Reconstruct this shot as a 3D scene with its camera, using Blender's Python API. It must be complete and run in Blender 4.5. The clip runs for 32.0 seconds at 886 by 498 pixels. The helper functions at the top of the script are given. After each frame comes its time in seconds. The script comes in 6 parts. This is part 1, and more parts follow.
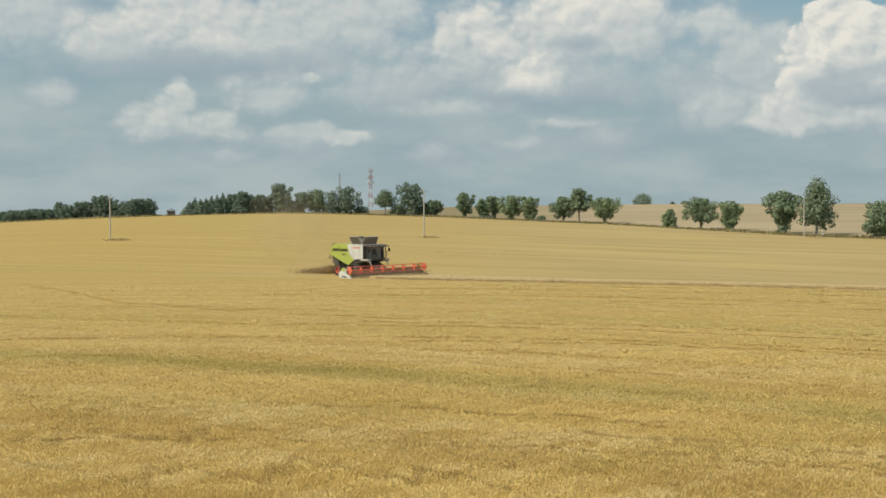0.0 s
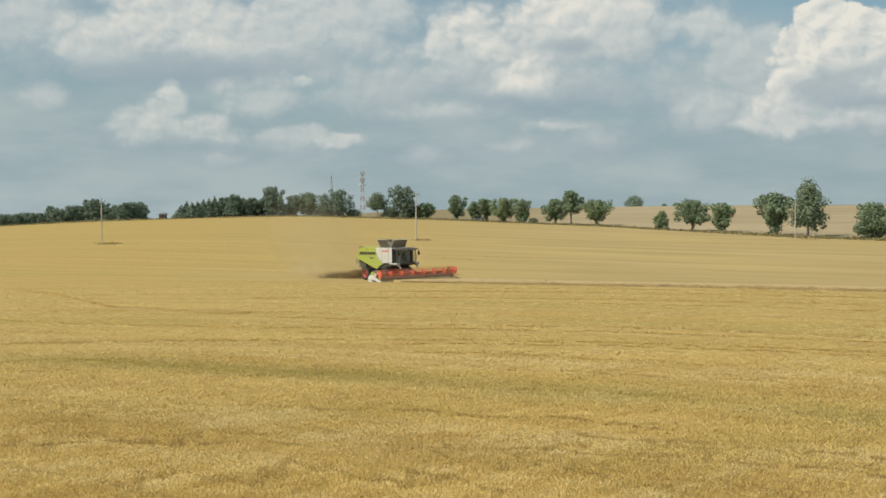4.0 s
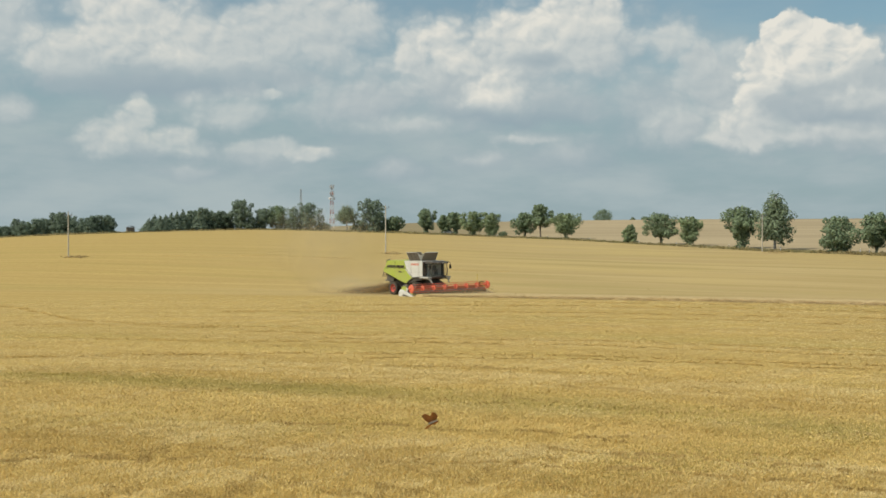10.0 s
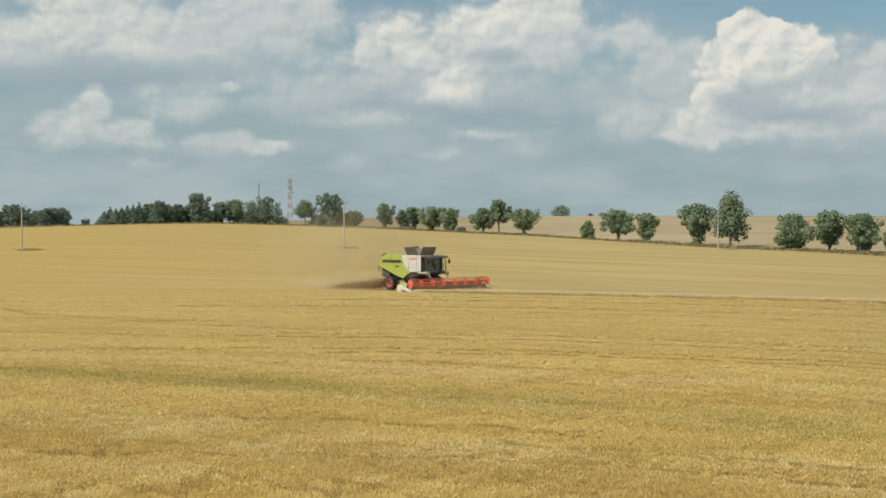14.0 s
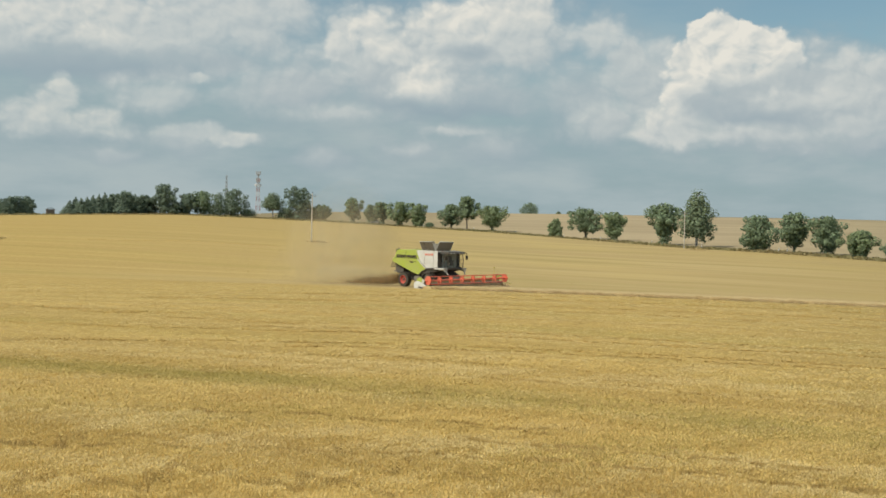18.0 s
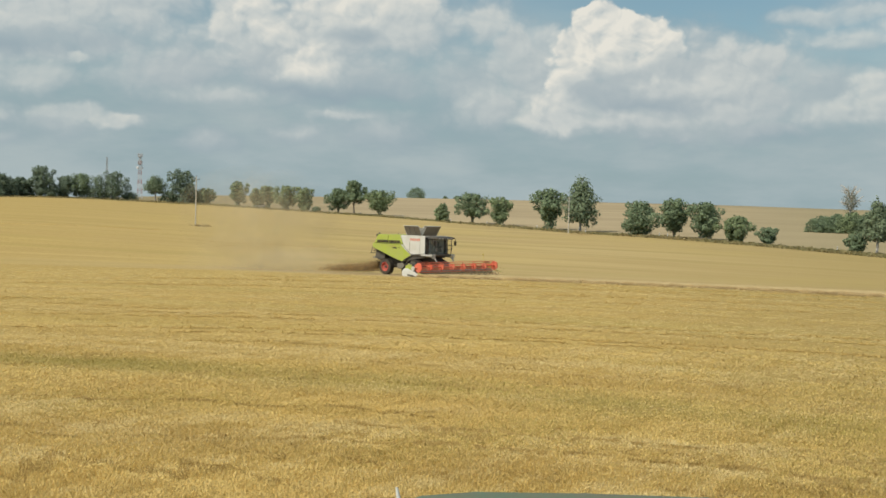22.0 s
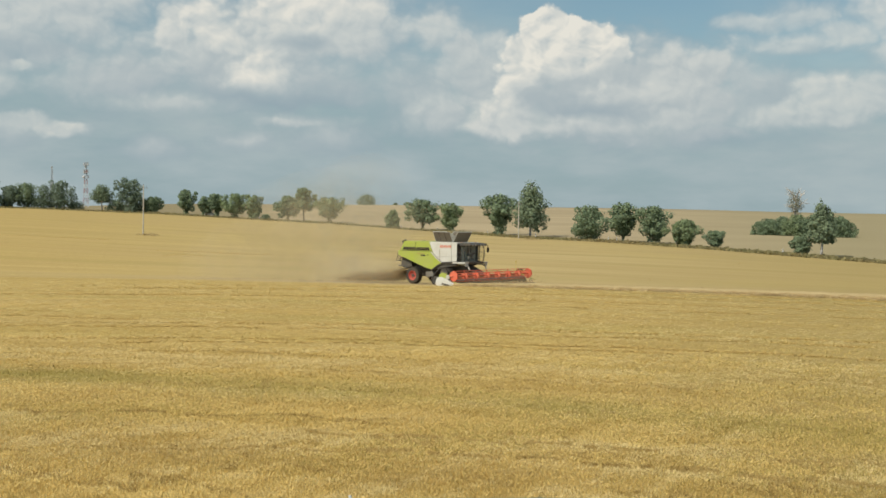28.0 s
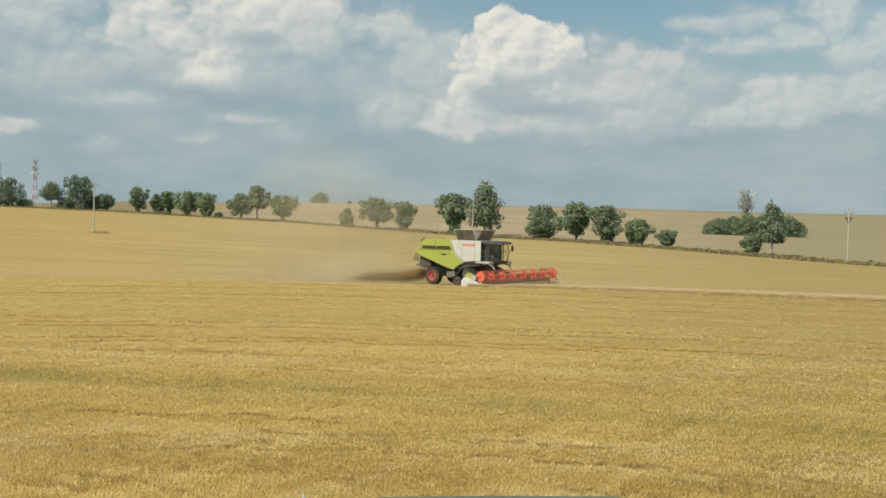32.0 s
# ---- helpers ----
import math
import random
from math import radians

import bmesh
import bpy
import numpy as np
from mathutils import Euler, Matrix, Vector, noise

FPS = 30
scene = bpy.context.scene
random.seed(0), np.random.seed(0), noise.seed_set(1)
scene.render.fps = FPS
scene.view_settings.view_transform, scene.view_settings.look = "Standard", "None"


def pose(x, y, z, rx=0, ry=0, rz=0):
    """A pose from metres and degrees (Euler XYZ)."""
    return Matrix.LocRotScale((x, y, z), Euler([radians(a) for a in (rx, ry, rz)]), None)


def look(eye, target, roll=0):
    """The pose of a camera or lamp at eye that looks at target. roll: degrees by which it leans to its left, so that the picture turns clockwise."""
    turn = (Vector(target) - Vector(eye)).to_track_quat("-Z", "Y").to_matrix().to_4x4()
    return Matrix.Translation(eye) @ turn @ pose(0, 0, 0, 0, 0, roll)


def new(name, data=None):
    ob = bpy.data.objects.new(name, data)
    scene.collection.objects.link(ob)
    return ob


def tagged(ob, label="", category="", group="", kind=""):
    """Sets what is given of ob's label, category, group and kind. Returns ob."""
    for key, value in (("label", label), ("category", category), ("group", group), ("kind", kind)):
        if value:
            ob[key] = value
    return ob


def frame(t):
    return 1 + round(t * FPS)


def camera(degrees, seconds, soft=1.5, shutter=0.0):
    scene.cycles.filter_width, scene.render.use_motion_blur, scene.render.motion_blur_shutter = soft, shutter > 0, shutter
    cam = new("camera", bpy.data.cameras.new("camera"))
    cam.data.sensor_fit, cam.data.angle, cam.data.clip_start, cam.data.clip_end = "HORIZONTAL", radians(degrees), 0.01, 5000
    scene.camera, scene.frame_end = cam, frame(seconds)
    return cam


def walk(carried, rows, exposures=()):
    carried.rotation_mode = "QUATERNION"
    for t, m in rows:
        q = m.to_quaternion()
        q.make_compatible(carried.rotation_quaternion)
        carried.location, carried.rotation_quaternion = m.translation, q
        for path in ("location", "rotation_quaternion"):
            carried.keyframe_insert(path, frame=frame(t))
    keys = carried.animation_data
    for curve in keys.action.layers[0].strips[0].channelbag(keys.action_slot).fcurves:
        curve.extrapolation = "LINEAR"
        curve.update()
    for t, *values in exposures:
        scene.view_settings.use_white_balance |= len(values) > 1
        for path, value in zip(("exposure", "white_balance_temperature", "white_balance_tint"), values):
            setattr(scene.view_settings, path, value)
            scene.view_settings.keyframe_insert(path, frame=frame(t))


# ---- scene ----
EYE = Vector((0.0, 0.0, 5.0))

# camera: it stands on the roof of a vehicle and pans after the harvester
cam = camera(42.21, 32.0, soft=1.6)
TURNS = [
    (0, -0.00, 88.45, -0.00), (0.5, -0.04, 88.58, -0.06), (1, -0.09, 88.64, 0.04), (1.5, -0.17, 88.65, 0.07), (2, -0.22, 88.65, 0.10), (2.5, -0.30, 88.60, 0.13),
    (3, -0.37, 88.61, 0.19), (3.5, -0.38, 88.58, 0.19), (5.5, -0.48, 88.66, 0.21), (6, -0.52, 88.74, 0.21), (6.5, -0.58, 88.86, 0.15), (7, -0.74, 88.92, 0.21),
    (7.5, -0.94, 89.00, 0.21), (8, -1.22, 89.05, 0.19), (8.5, -1.49, 89.13, 0.17), (9, -1.63, 89.20, 0.15), (9.5, -1.80, 89.24, 0.12), (10, -1.91, 89.25, 0.14),
    (10.5, -2.02, 89.32, 0.22), (11, -2.23, 89.32, 0.22), (11.5, -2.55, 89.27, 0.26), (12, -2.86, 89.19, 0.20), (12.5, -3.11, 89.08, 0.04), (13, -3.28, 89.07, -0.05),
    (13.5, -3.50, 89.08, -0.13), (14, -3.98, 89.00, -0.21), (14.5, -4.39, 88.90, -0.38), (16.5, -5.15, 88.78, -0.71), (17, -5.31, 88.70, -0.86), (17.5, -5.47, 88.57, -0.93),
    (18, -5.57, 88.81, -1.21), (18.5, -5.70, 89.03, -1.41), (19, -5.91, 89.19, -1.49), (19.5, -6.21, 89.29, -1.56), (20, -6.92, 89.13, -1.34), (20.5, -7.66, 89.00, -1.28),
    (21, -8.84, 88.74, -1.25), (21.5, -10.21, 88.12, -1.27), (22, -11.20, 88.16, -1.43), (22.5, -11.43, 88.30, -1.48), (23, -11.57, 88.39, -1.55), (23.5, -11.77, 88.39, -1.57),
    (24, -12.08, 88.45, -1.54), (24.5, -12.32, 88.48, -1.64), (25, -12.48, 88.56, -1.63), (25.5, -12.85, 88.53, -1.55), (27.5, -13.37, 88.70, -1.08), (28, -13.68, 88.52, -0.86),
    (28.5, -13.94, 88.40, -0.87), (29, -14.18, 88.29, -0.92), (29.5, -14.32, 88.29, -0.98), (30, -14.50, 88.34, -1.02), (30.5, -14.87, 88.37, -1.04), (31, -15.38, 88.34, -0.98),
    (31.5, -15.74, 88.40, -1.02), (32, -15.96, 88.49, -1.05)]
walk(cam, [(t, pose(EYE.x, EYE.y, EYE.z, rx, ry, rz)) for t, rz, rx, ry in TURNS], [(0.0, 0.0), (32.0, 0.0)])

# ---- sky and sun ----
SUN_AZ, SUN_EL = radians(-118), radians(46)      # clockwise from +y


def sky_world():
    world = bpy.data.worlds.new("sky")
    scene.world = world
    world.use_nodes = True
    nt = world.node_tree
    nt.nodes.clear()
    nd, ln = nt.nodes, nt.links

    def m(op, a, b=None, c=None):
        n = nd.new("ShaderNodeMath")
        n.operation = op
        for i, v in enumerate((a, b, c)):
            if v is None:
                continue
            if isinstance(v, (int, float)):
                n.inputs[i].default_value = v
            else:
                ln.new(v, n.inputs[i])
        return n.outputs[0]

    def vm(op, a, b=None):
        n = nd.new("ShaderNodeVectorMath")
        n.operation = op
        for i, v in enumerate((a, b)):
            if v is None:
                continue
            if isinstance(v, tuple):
                n.inputs[i].default_value = v
            else:
                ln.new(v, n.inputs[i])
        return n.outputs["Value"] if op in ("LENGTH", "DOT_PRODUCT") else n.outputs[0]

    def rng(v, a, b, lo=0.0, hi=1.0):
        n = nd.new("ShaderNodeMapRange")
        n.interpolation_type = "SMOOTHSTEP"
        ln.new(v, n.inputs[0])
        for i, k in enumerate((a, b, lo, hi)):
            n.inputs[i + 1].default_value = k
        return n.outputs[0]

    def mixc(f, a, b):
        n = nd.new("ShaderNodeMix")
        n.data_type = "RGBA"
        if isinstance(f, float):
            n.inputs[0].default_value = f
        else:
            ln.new(f, n.inputs[0])
        for i, v in ((6, a), (7, b)):
            if isinstance(v, tuple):
                n.inputs[i].default_value = (*v, 1)
            else:
                ln.new(v, n.inputs[i])
        return n.outputs[2]

    def fbm(v, scale, detail, rough=0.55):
        n = nd.new("ShaderNodeTexNoise")
        ln.new(v, n.inputs["Vector"])
        n.inputs["Scale"].default_value = scale
        n.inputs["Detail"].default_value = detail
        n.inputs["Roughness"].default_value = rough
        return n

    tc = nd.new("ShaderNodeTexCoord").outputs["Generated"]
    sep = nd.new("ShaderNodeSeparateXYZ")
    ln.new(tc, sep.inputs[0])
    az = m("MULTIPLY", m("ARCTAN2", sep.outputs[0], sep.outputs[1]), 57.2958)
    el = m("MULTIPLY", m("ARCSINE", sep.outputs[2]), 57.2958)
    comb = nd.new("ShaderNodeCombineXYZ")
    ln.new(az, comb.inputs[0])
    ln.new(m("MULTIPLY", el, 1.25), comb.inputs[1])
    flat = comb.outputs[0]                        # degrees across, degrees up stretched a little

    # billows: rounded cells at several sizes, once as seen and once a little nearer the sun (up and to the left)
    def billow(v):
        n = nd.new("ShaderNodeTexVoronoi")
        n.voronoi_dimensions, n.feature = "2D", "SMOOTH_F1"
        ln.new(v, n.inputs["Vector"])
        for key, k in (("Scale", 0.62), ("Detail", 2.2), ("Roughness", 0.45), ("Lacunarity", 2.3), ("Smoothness", 0.35)):
            n.inputs[key].default_value = k
        return n.outputs["Distance"]

    stirred = vm("ADD", flat, vm("MULTIPLY", vm("SUBTRACT", fbm(flat, 0.50, 3.0, 0.5).outputs["Color"], (0.5, 0.5, 0.5)), (1.5, 1.1, 0.0)))
    cells = billow(stirred)
    sunlit = m("SUBTRACT", billow(vm("ADD", stirred, (-0.22, 0.34, 0.0))), cells)
    ragged = m("MULTIPLY", m("SUBTRACT", cells, 0.56), 0.42)

    # the clouds, bank by bank, the hindmost first: bearing, elevation, half-width, half-height, lightness, softness
    far_left = ((-19.2, 9.77, 1.97, 1.97, 0.55, 0.60), (-18.0, 9.33, 1.97, 1.69, 0.50, 0.70), (-18.5, 5.94, 1.13, 0.62, 0.55, 0.60), (-22.1, 9.08, 3.10, 1.69, 0.60, 0.50), (-23.5, 6.74, 2.26, 0.85, 0.60, 0.50))
    left = ((-10.5, 8.87, 8.46, 2.40, 0.42, 0.50), (-4.2, 9.83, 3.10, 2.26, 0.50, 0.50), (-16.2, 8.44, 2.26, 1.35, 0.62, 0.30), (-13.2, 9.96, 3.38, 1.55, 0.78, 0.30), (-10.5, 8.66, 1.35, 1.02, 0.82, 0.35), (-8.0, 9.07, 2.54, 1.55, 0.62, 0.40), (-5.3, 10.08, 3.10, 1.69, 0.62, 0.40), (-2.5, 10.67, 1.69, 1.13, 0.62, 0.40), (-11.5, 7.18, 6.77, 0.73, 0.12, 0.50), (-5.3, 7.63, 2.54, 0.68, 0.25, 0.60))
    low_left = ((-12.1, 4.19, 3.67, 0.73, 0.34, 0.60), (-14.6, 4.52, 1.18, 0.96, 0.68, 0.35), (-13.6, 5.16, 1.18, 0.79, 0.78, 0.30), (-12.8, 5.99, 0.56, 0.68, 0.82, 0.25), (-11.2, 4.67, 1.18, 0.73, 0.84, 0.35), (-8.6, 5.99, 2.20, 0.85, 0.58, 0.50), (-6.6, 6.85, 0.45, 0.23, 0.90, 0.30), (-4.0, 6.27, 1.97, 0.79, 0.46, 0.60), (-7.5, 3.89, 1.41, 0.68, 0.42, 0.60), (-6.7, 4.31, 1.55, 0.39, 0.60, 0.40), (-4.6, 4.08, 1.30, 0.37, 0.78, 0.35), (-10.4, 3.12, 1.55, 0.39, 0.36, 0.60))
    middle = ((4.0, 7.95, 5.64, 2.68, 0.38, 0.40), (8.2, 9.26, 3.67, 2.40, 0.48, 0.40), (-1.7, 6.57, 3.10, 1.41, 0.36, 0.60), (0.4, 8.78, 1.30, 1.35, 0.65, 0.30), (1.8, 9.38, 1.07, 1.02, 0.86, 0.28), (3.1, 8.64, 0.85, 0.73, 0.76, 0.35), (5.5, 9.79, 1.81, 1.30, 0.78, 0.30), (7.5, 10.31, 1.97, 1.24, 0.90, 0.28), (9.6, 10.63, 1.69, 1.24, 0.82, 0.30), (9.3, 8.69, 1.69, 1.27, 0.53, 0.40), (6.5, 8.63, 1.35, 0.42, 0.27, 0.50), (4.6, 6.98, 1.55, 1.02, 0.84, 0.40))
    middle_base = ((5.5, 5.83, 5.36, 0.48, 0.10, 0.50), (8.4, 6.38, 2.26, 0.79, 0.24, 0.60), (0.1, 5.41, 2.68, 0.34, 0.50, 0.60), (13.1, 9.45, 1.30, 1.13, 0.60, 0.32), (14.9, 7.60, 1.75, 1.81, 0.44, 0.35), (16.1, 8.17, 0.96, 1.13, 0.46, 0.32), (12.6, 6.03, 2.54, 1.69, 0.30, 0.60), (6.2, 4.71, 2.12, 0.31, 0.52, 0.60), (3.9, 3.72, 1.18, 0.39, 0.46, 0.70), (8.2, 4.02, 1.97, 0.68, 0.34, 0.70), (-0.6, 3.22, 1.41, 0.45, 0.34, 0.70))
    beside = ((15.5, 6.93, 1.69, 1.97, 0.42, 0.35), (14.5, 8.29, 1.07, 1.07, 0.50, 0.32), (13.5, 5.23, 1.55, 1.02, 0.46, 0.50))
    tower = ((22.6, 6.50, 6.49, 2.40, 0.42, 0.30), (16.9, 5.07, 1.69, 1.08, 0.70, 0.30), (15.9, 4.64, 1.13, 0.70, 0.66, 0.40), (17.4, 6.46, 1.24, 1.19, 0.84, 0.13), (18.2, 7.98, 1.64, 1.49, 0.94, 0.10), (18.8, 9.39, 1.47, 1.08, 1.00, 0.08), (20.3, 8.75, 1.64, 1.08, 0.97, 0.10), (21.7, 8.10, 1.30, 0.76, 0.94, 0.10), (19.6, 7.38, 1.97, 0.82, 0.86, 0.25))
    shoulder = ((20.4, 6.15, 2.82, 1.13, 0.25, 0.20), (22.7, 6.85, 1.69, 1.13, 0.34, 0.25), (25.1, 7.16, 1.35, 1.30, 0.49, 0.26), (26.7, 7.31, 1.02, 1.13, 0.46, 0.28), (24.0, 6.03, 1.97, 0.62, 0.54, 0.50), (21.8, 6.16, 1.41, 0.56, 0.49, 0.50), (23.4, 5.48, 3.10, 0.34, 0.18, 0.50), (20.7, 4.75, 3.95, 0.37, 0.48, 0.45), (25.7, 5.07, 2.54, 0.68, 0.44, 0.45), (26.7, 4.25, 2.54, 0.51, 0.28, 0.60))
    run = ((29.3, 5.87, 3.10, 1.58, 0.37, 0.40), (28.2, 7.08, 1.13, 1.02, 0.42, 0.40), (29.8, 6.53, 1.69, 1.13, 0.32, 0.50), (32.2, 6.07, 1.64, 1.07, 0.63, 0.30), (34.1, 5.88, 1.41, 0.96, 0.61, 0.30), (31.4, 5.07, 2.54, 0.56, 0.56, 0.40), (36.3, 6.40, 2.26, 1.41, 0.51, 0.40), (39.2, 5.81, 2.54, 1.41, 0.51, 0.40))
    high_right = ((28.6, 9.51, 1.86, 0.39, 0.62, 0.45), (30.9, 9.87, 1.81, 0.62, 0.58, 0.45), (30.4, 8.47, 2.40, 0.45, 0.66, 0.45), (32.9, 8.87, 1.81, 0.56, 0.70, 0.45), (34.5, 9.73, 1.24, 1.41, 0.80, 0.35), (35.2, 8.22, 1.69, 0.68, 0.62, 0.45), (37.7, 8.88, 2.54, 1.13, 0.70, 0.40))

    nothing = m("MULTIPLY", el, 0.0)
    cover, light = nothing, nothing
    for bank, amount in ((far_left, 0.8), (left, 0.86), (low_left, 0.64), (middle, 0.94), (middle_base, 0.8), (beside, 0.9), (tower, 0.98), (shoulder, 0.96), (run, 0.78), (high_right, 0.66)):
        for u, v, ru, rv, bright, soft in bank:
            q = vm("MULTIPLY", vm("SUBTRACT", stirred, (u, v * 1.25, 0.0)), (1 / (ru * 1.12), 1 / (rv * 1.4), 0.0))
            a = rng(m("ADD", vm("LENGTH", q), ragged), 1.0 - soft * 1.35, 1.0 + soft * 1.25, 1.0, 0.0)
            up = m("MULTIPLY_ADD", vm("DOT_PRODUCT", q, (-0.45, 0.8, 0.0)), 0.12, bright * 0.84)
            n = nd.new("ShaderNodeMix")
            ln.new(a, n.inputs[0])
            ln.new(light, n.inputs[2])
            ln.new(up, n.inputs[3])
            light = n.outputs[0]
            cover = m("MAXIMUM", cover, m("MULTIPLY", a, amount))

    # elsewhere over the dome: scattered cumulus of the same kind
    dome = fbm(tc, 2.6, 7.0, 0.6).outputs["Fac"]
    away = rng(m("ABSOLUTE", m("SUBTRACT", az, 8.0)), 32.0, 44.0)
    high = rng(el, 12.5, 16.0)
    other = m("MULTIPLY", rng(dome, 0.47, 0.56), m("MAXIMUM", away, high))

    nishita = nd.new("ShaderNodeTexSky")
    nishita.sky_type = "NISHITA"
    nishita.sun_disc = False
    nishita.sun_elevation, nishita.sun_rotation = SUN_EL, SUN_AZ
    nishita.air_density, nishita.dust_density = 1.0, 1.0
    blue = vm("MULTIPLY", nishita.outputs[0], (0.0785, 0.0915, 0.0843))

    # thin high veil, thickest low down, with broad lighter drifts in it
    veil = fbm(vm("MULTIPLY", flat, (0.10, 0.26, 1.0)), 1.0, 5.0).outputs["Fac"]
    thin = m("ADD", rng(el, 3.0, 11.0, 0.97, 0.22), m("MULTIPLY", m("SUBTRACT", veil, 0.5), 0.7))
    grey = mixc(rng(veil, 0.32, 0.66), (0.288, 0.385, 0.425), (0.402, 0.475, 0.485))
    c = mixc(m("MINIMUM", m("MAXIMUM", thin, 0.0), 1.0), blue, grey)
    shade, white, cream = (0.300, 0.382, 0.430), (0.56, 0.595, 0.58), (0.79, 0.765, 0.685)
    c = mixc(m("MULTIPLY", other, 0.85), c, mixc(rng(dome, 0.5, 0.68), white, shade))
    # lumps show most where the cloud is bright
    light = m("ADD", light, m("MULTIPLY", sunlit, m("MULTIPLY", m("MULTIPLY", light, light), 1.15)))
    tone = nd.new("ShaderNodeValToRGB")
    ramp = tone.color_ramp
    ramp.elements[0].position, ramp.elements[0].color = 0.05, (*shade, 1)
    ramp.elements[1].position, ramp.elements[1].color = 1.0, (*cream, 1)
    ramp.elements.new(0.50).color = (*white, 1)
    ln.new(light, tone.inputs[0])
    c = mixc(cover, c, tone.outputs[0])
    bg = nd.new("ShaderNodeBackground")
    ln.new(c, bg.inputs[0])
    bg.inputs[1].default_value = 1.0
    out = nd.new("ShaderNodeOutputWorld")
    ln.new(bg.outputs[0], out.inputs[0])


sky_world()
sun = new("sun", bpy.data.lights.new("sun", "SUN"))
sun.data.energy, sun.data.angle, sun.data.color = 3.9, radians(0.7), (1.0, 0.93, 0.80)
way = Vector((math.sin(SUN_AZ) * math.cos(SUN_EL), math.cos(SUN_AZ) * math.cos(SUN_EL), math.sin(SUN_EL)))
sun.matrix_world = look(way * 100, (0, 0, 0))


# ---- materials ----
def material(name, colour, rough=0.6, metal=0.0, second=None, scale=6.0, spread=0.5, bump=0.0, bump_scale=30.0, island=0.0, spec=0.5, thin=0.0, clear=0.0):
    """Procedural surface: two colours mixed by coarse and fine noise, an optional jitter from piece to piece, and relief."""
    mat = bpy.data.materials.new(name)
    mat.use_nodes = True
    nt = mat.node_tree
    nd, ln = nt.nodes, nt.links
    bsdf = nd["Principled BSDF"]
    bsdf.inputs["Roughness"].default_value = rough
    bsdf.inputs["Metallic"].default_value = metal
    bsdf.inputs["Specular IOR Level"].default_value = spec
    tc = nd.new("ShaderNodeTexCoord").outputs["Object"]
    coarse, fine = nd.new("ShaderNodeTexNoise"), nd.new("ShaderNodeTexNoise")
    for n, s, d in ((coarse, scale, 3), (fine, scale * 9, 3)):
        ln.new(tc, n.inputs["Vector"])
        n.inputs["Scale"].default_value, n.inputs["Detail"].default_value = s, d
    add = nd.new("ShaderNodeMath")
    add.operation = "MULTIPLY_ADD"
    ln.new(fine.outputs["Fac"], add.inputs[0])
    add.inputs[1].default_value = 0.45
    ln.new(coarse.outputs["Fac"], add.inputs[2])
    ramp = nd.new("ShaderNodeMapRange")
    ln.new(add.outputs[0], ramp.inputs[0])
    ramp.inputs[1].default_value, ramp.inputs[2].default_value = 0.72 - spread / 2, 0.72 + spread / 2
    mix = nd.new("ShaderNodeMix")
    mix.data_type = "RGBA"
    second = second or tuple(c * 0.72 for c in colour)
    mix.inputs[6].default_value, mix.inputs[7].default_value = (*second, 1), (*colour, 1)
    ln.new(ramp.outputs[0], mix.inputs[0])
    last = mix.outputs[2]
    if island:
        geo = nd.new("ShaderNodeNewGeometry")
        hsv = nd.new("ShaderNodeHueSaturation")
        mr = nd.new("ShaderNodeMapRange")
        ln.new(geo.outputs["Random Per Island"], mr.inputs[0])
        mr.inputs[3].default_value, mr.inputs[4].default_value = 1 - island, 1 + island
        ln.new(mr.outputs[0], hsv.inputs["Value"])
        ln.new(last, hsv.inputs["Color"])
        last = hsv.outputs[0]
    ln.new(last, bsdf.inputs["Base Color"])
    if bump:
        bn = nd.new("ShaderNodeTexNoise")
        ln.new(tc, bn.inputs["Vector"])
        bn.inputs["Scale"].default_value = bump_scale
        b = nd.new("ShaderNodeBump")
        b.inputs["Strength"].default_value, b.inputs["Distance"].default_value = bump, 0.05
        ln.new(bn.outputs["Fac"], b.inputs["Height"])
        ln.new(b.outputs[0], bsdf.inputs["Normal"])
    if thin:
        # thin leaves and straw let some light through
        tr = nd.new("ShaderNodeBsdfTranslucent")
        ln.new(last, tr.inputs[0])
        mx = nd.new("ShaderNodeMixShader")
        mx.inputs[0].default_value = thin
        ln.new(bsdf.outputs[0], mx.inputs[1])
        ln.new(tr.outputs[0], mx.inputs[2])
        ln.new(mx.outputs[0], nd["Material Output"].inputs[0])
    if clear:
        # loose dust: most light passes
        veil = nd.new("ShaderNodeMixShader")
        veil.inputs[0].default_value = clear
        ln.new(nd["Material Output"].inputs[0].links[0].from_socket, veil.inputs[1])
        ln.new(nd.new("ShaderNodeBsdfTransparent").outputs[0], veil.inputs[2])
        ln.new(veil.outputs[0], nd["Material Output"].inputs[0])
    return mat


GREEN = material("lime_green_paint", (0.335, 0.405, 0.050), 0.5, second=(0.34, 0.37, 0.10), scale=1.2)
MUTED = material("muted_yellow_decal", (0.40, 0.36, 0.10), 0.5)
WHITE = material("dusty_white_paint", (0.60, 0.605, 0.585), 0.45, second=(0.50, 0.49, 0.43), scale=1.0)
RED = material("signal_red_paint", (0.68, 0.115, 0.058), 0.6, second=(0.60, 0.19, 0.11), scale=1.5)
RIM_RED = material("deep_red_rim_paint", (0.52, 0.065, 0.05), 0.55, second=(0.42, 0.12, 0.08), scale=1.5)
BLACK = material("black_rubber", (0.028, 0.026, 0.023), 0.85, second=(0.075, 0.062, 0.042), scale=2.0, bump=0.3)
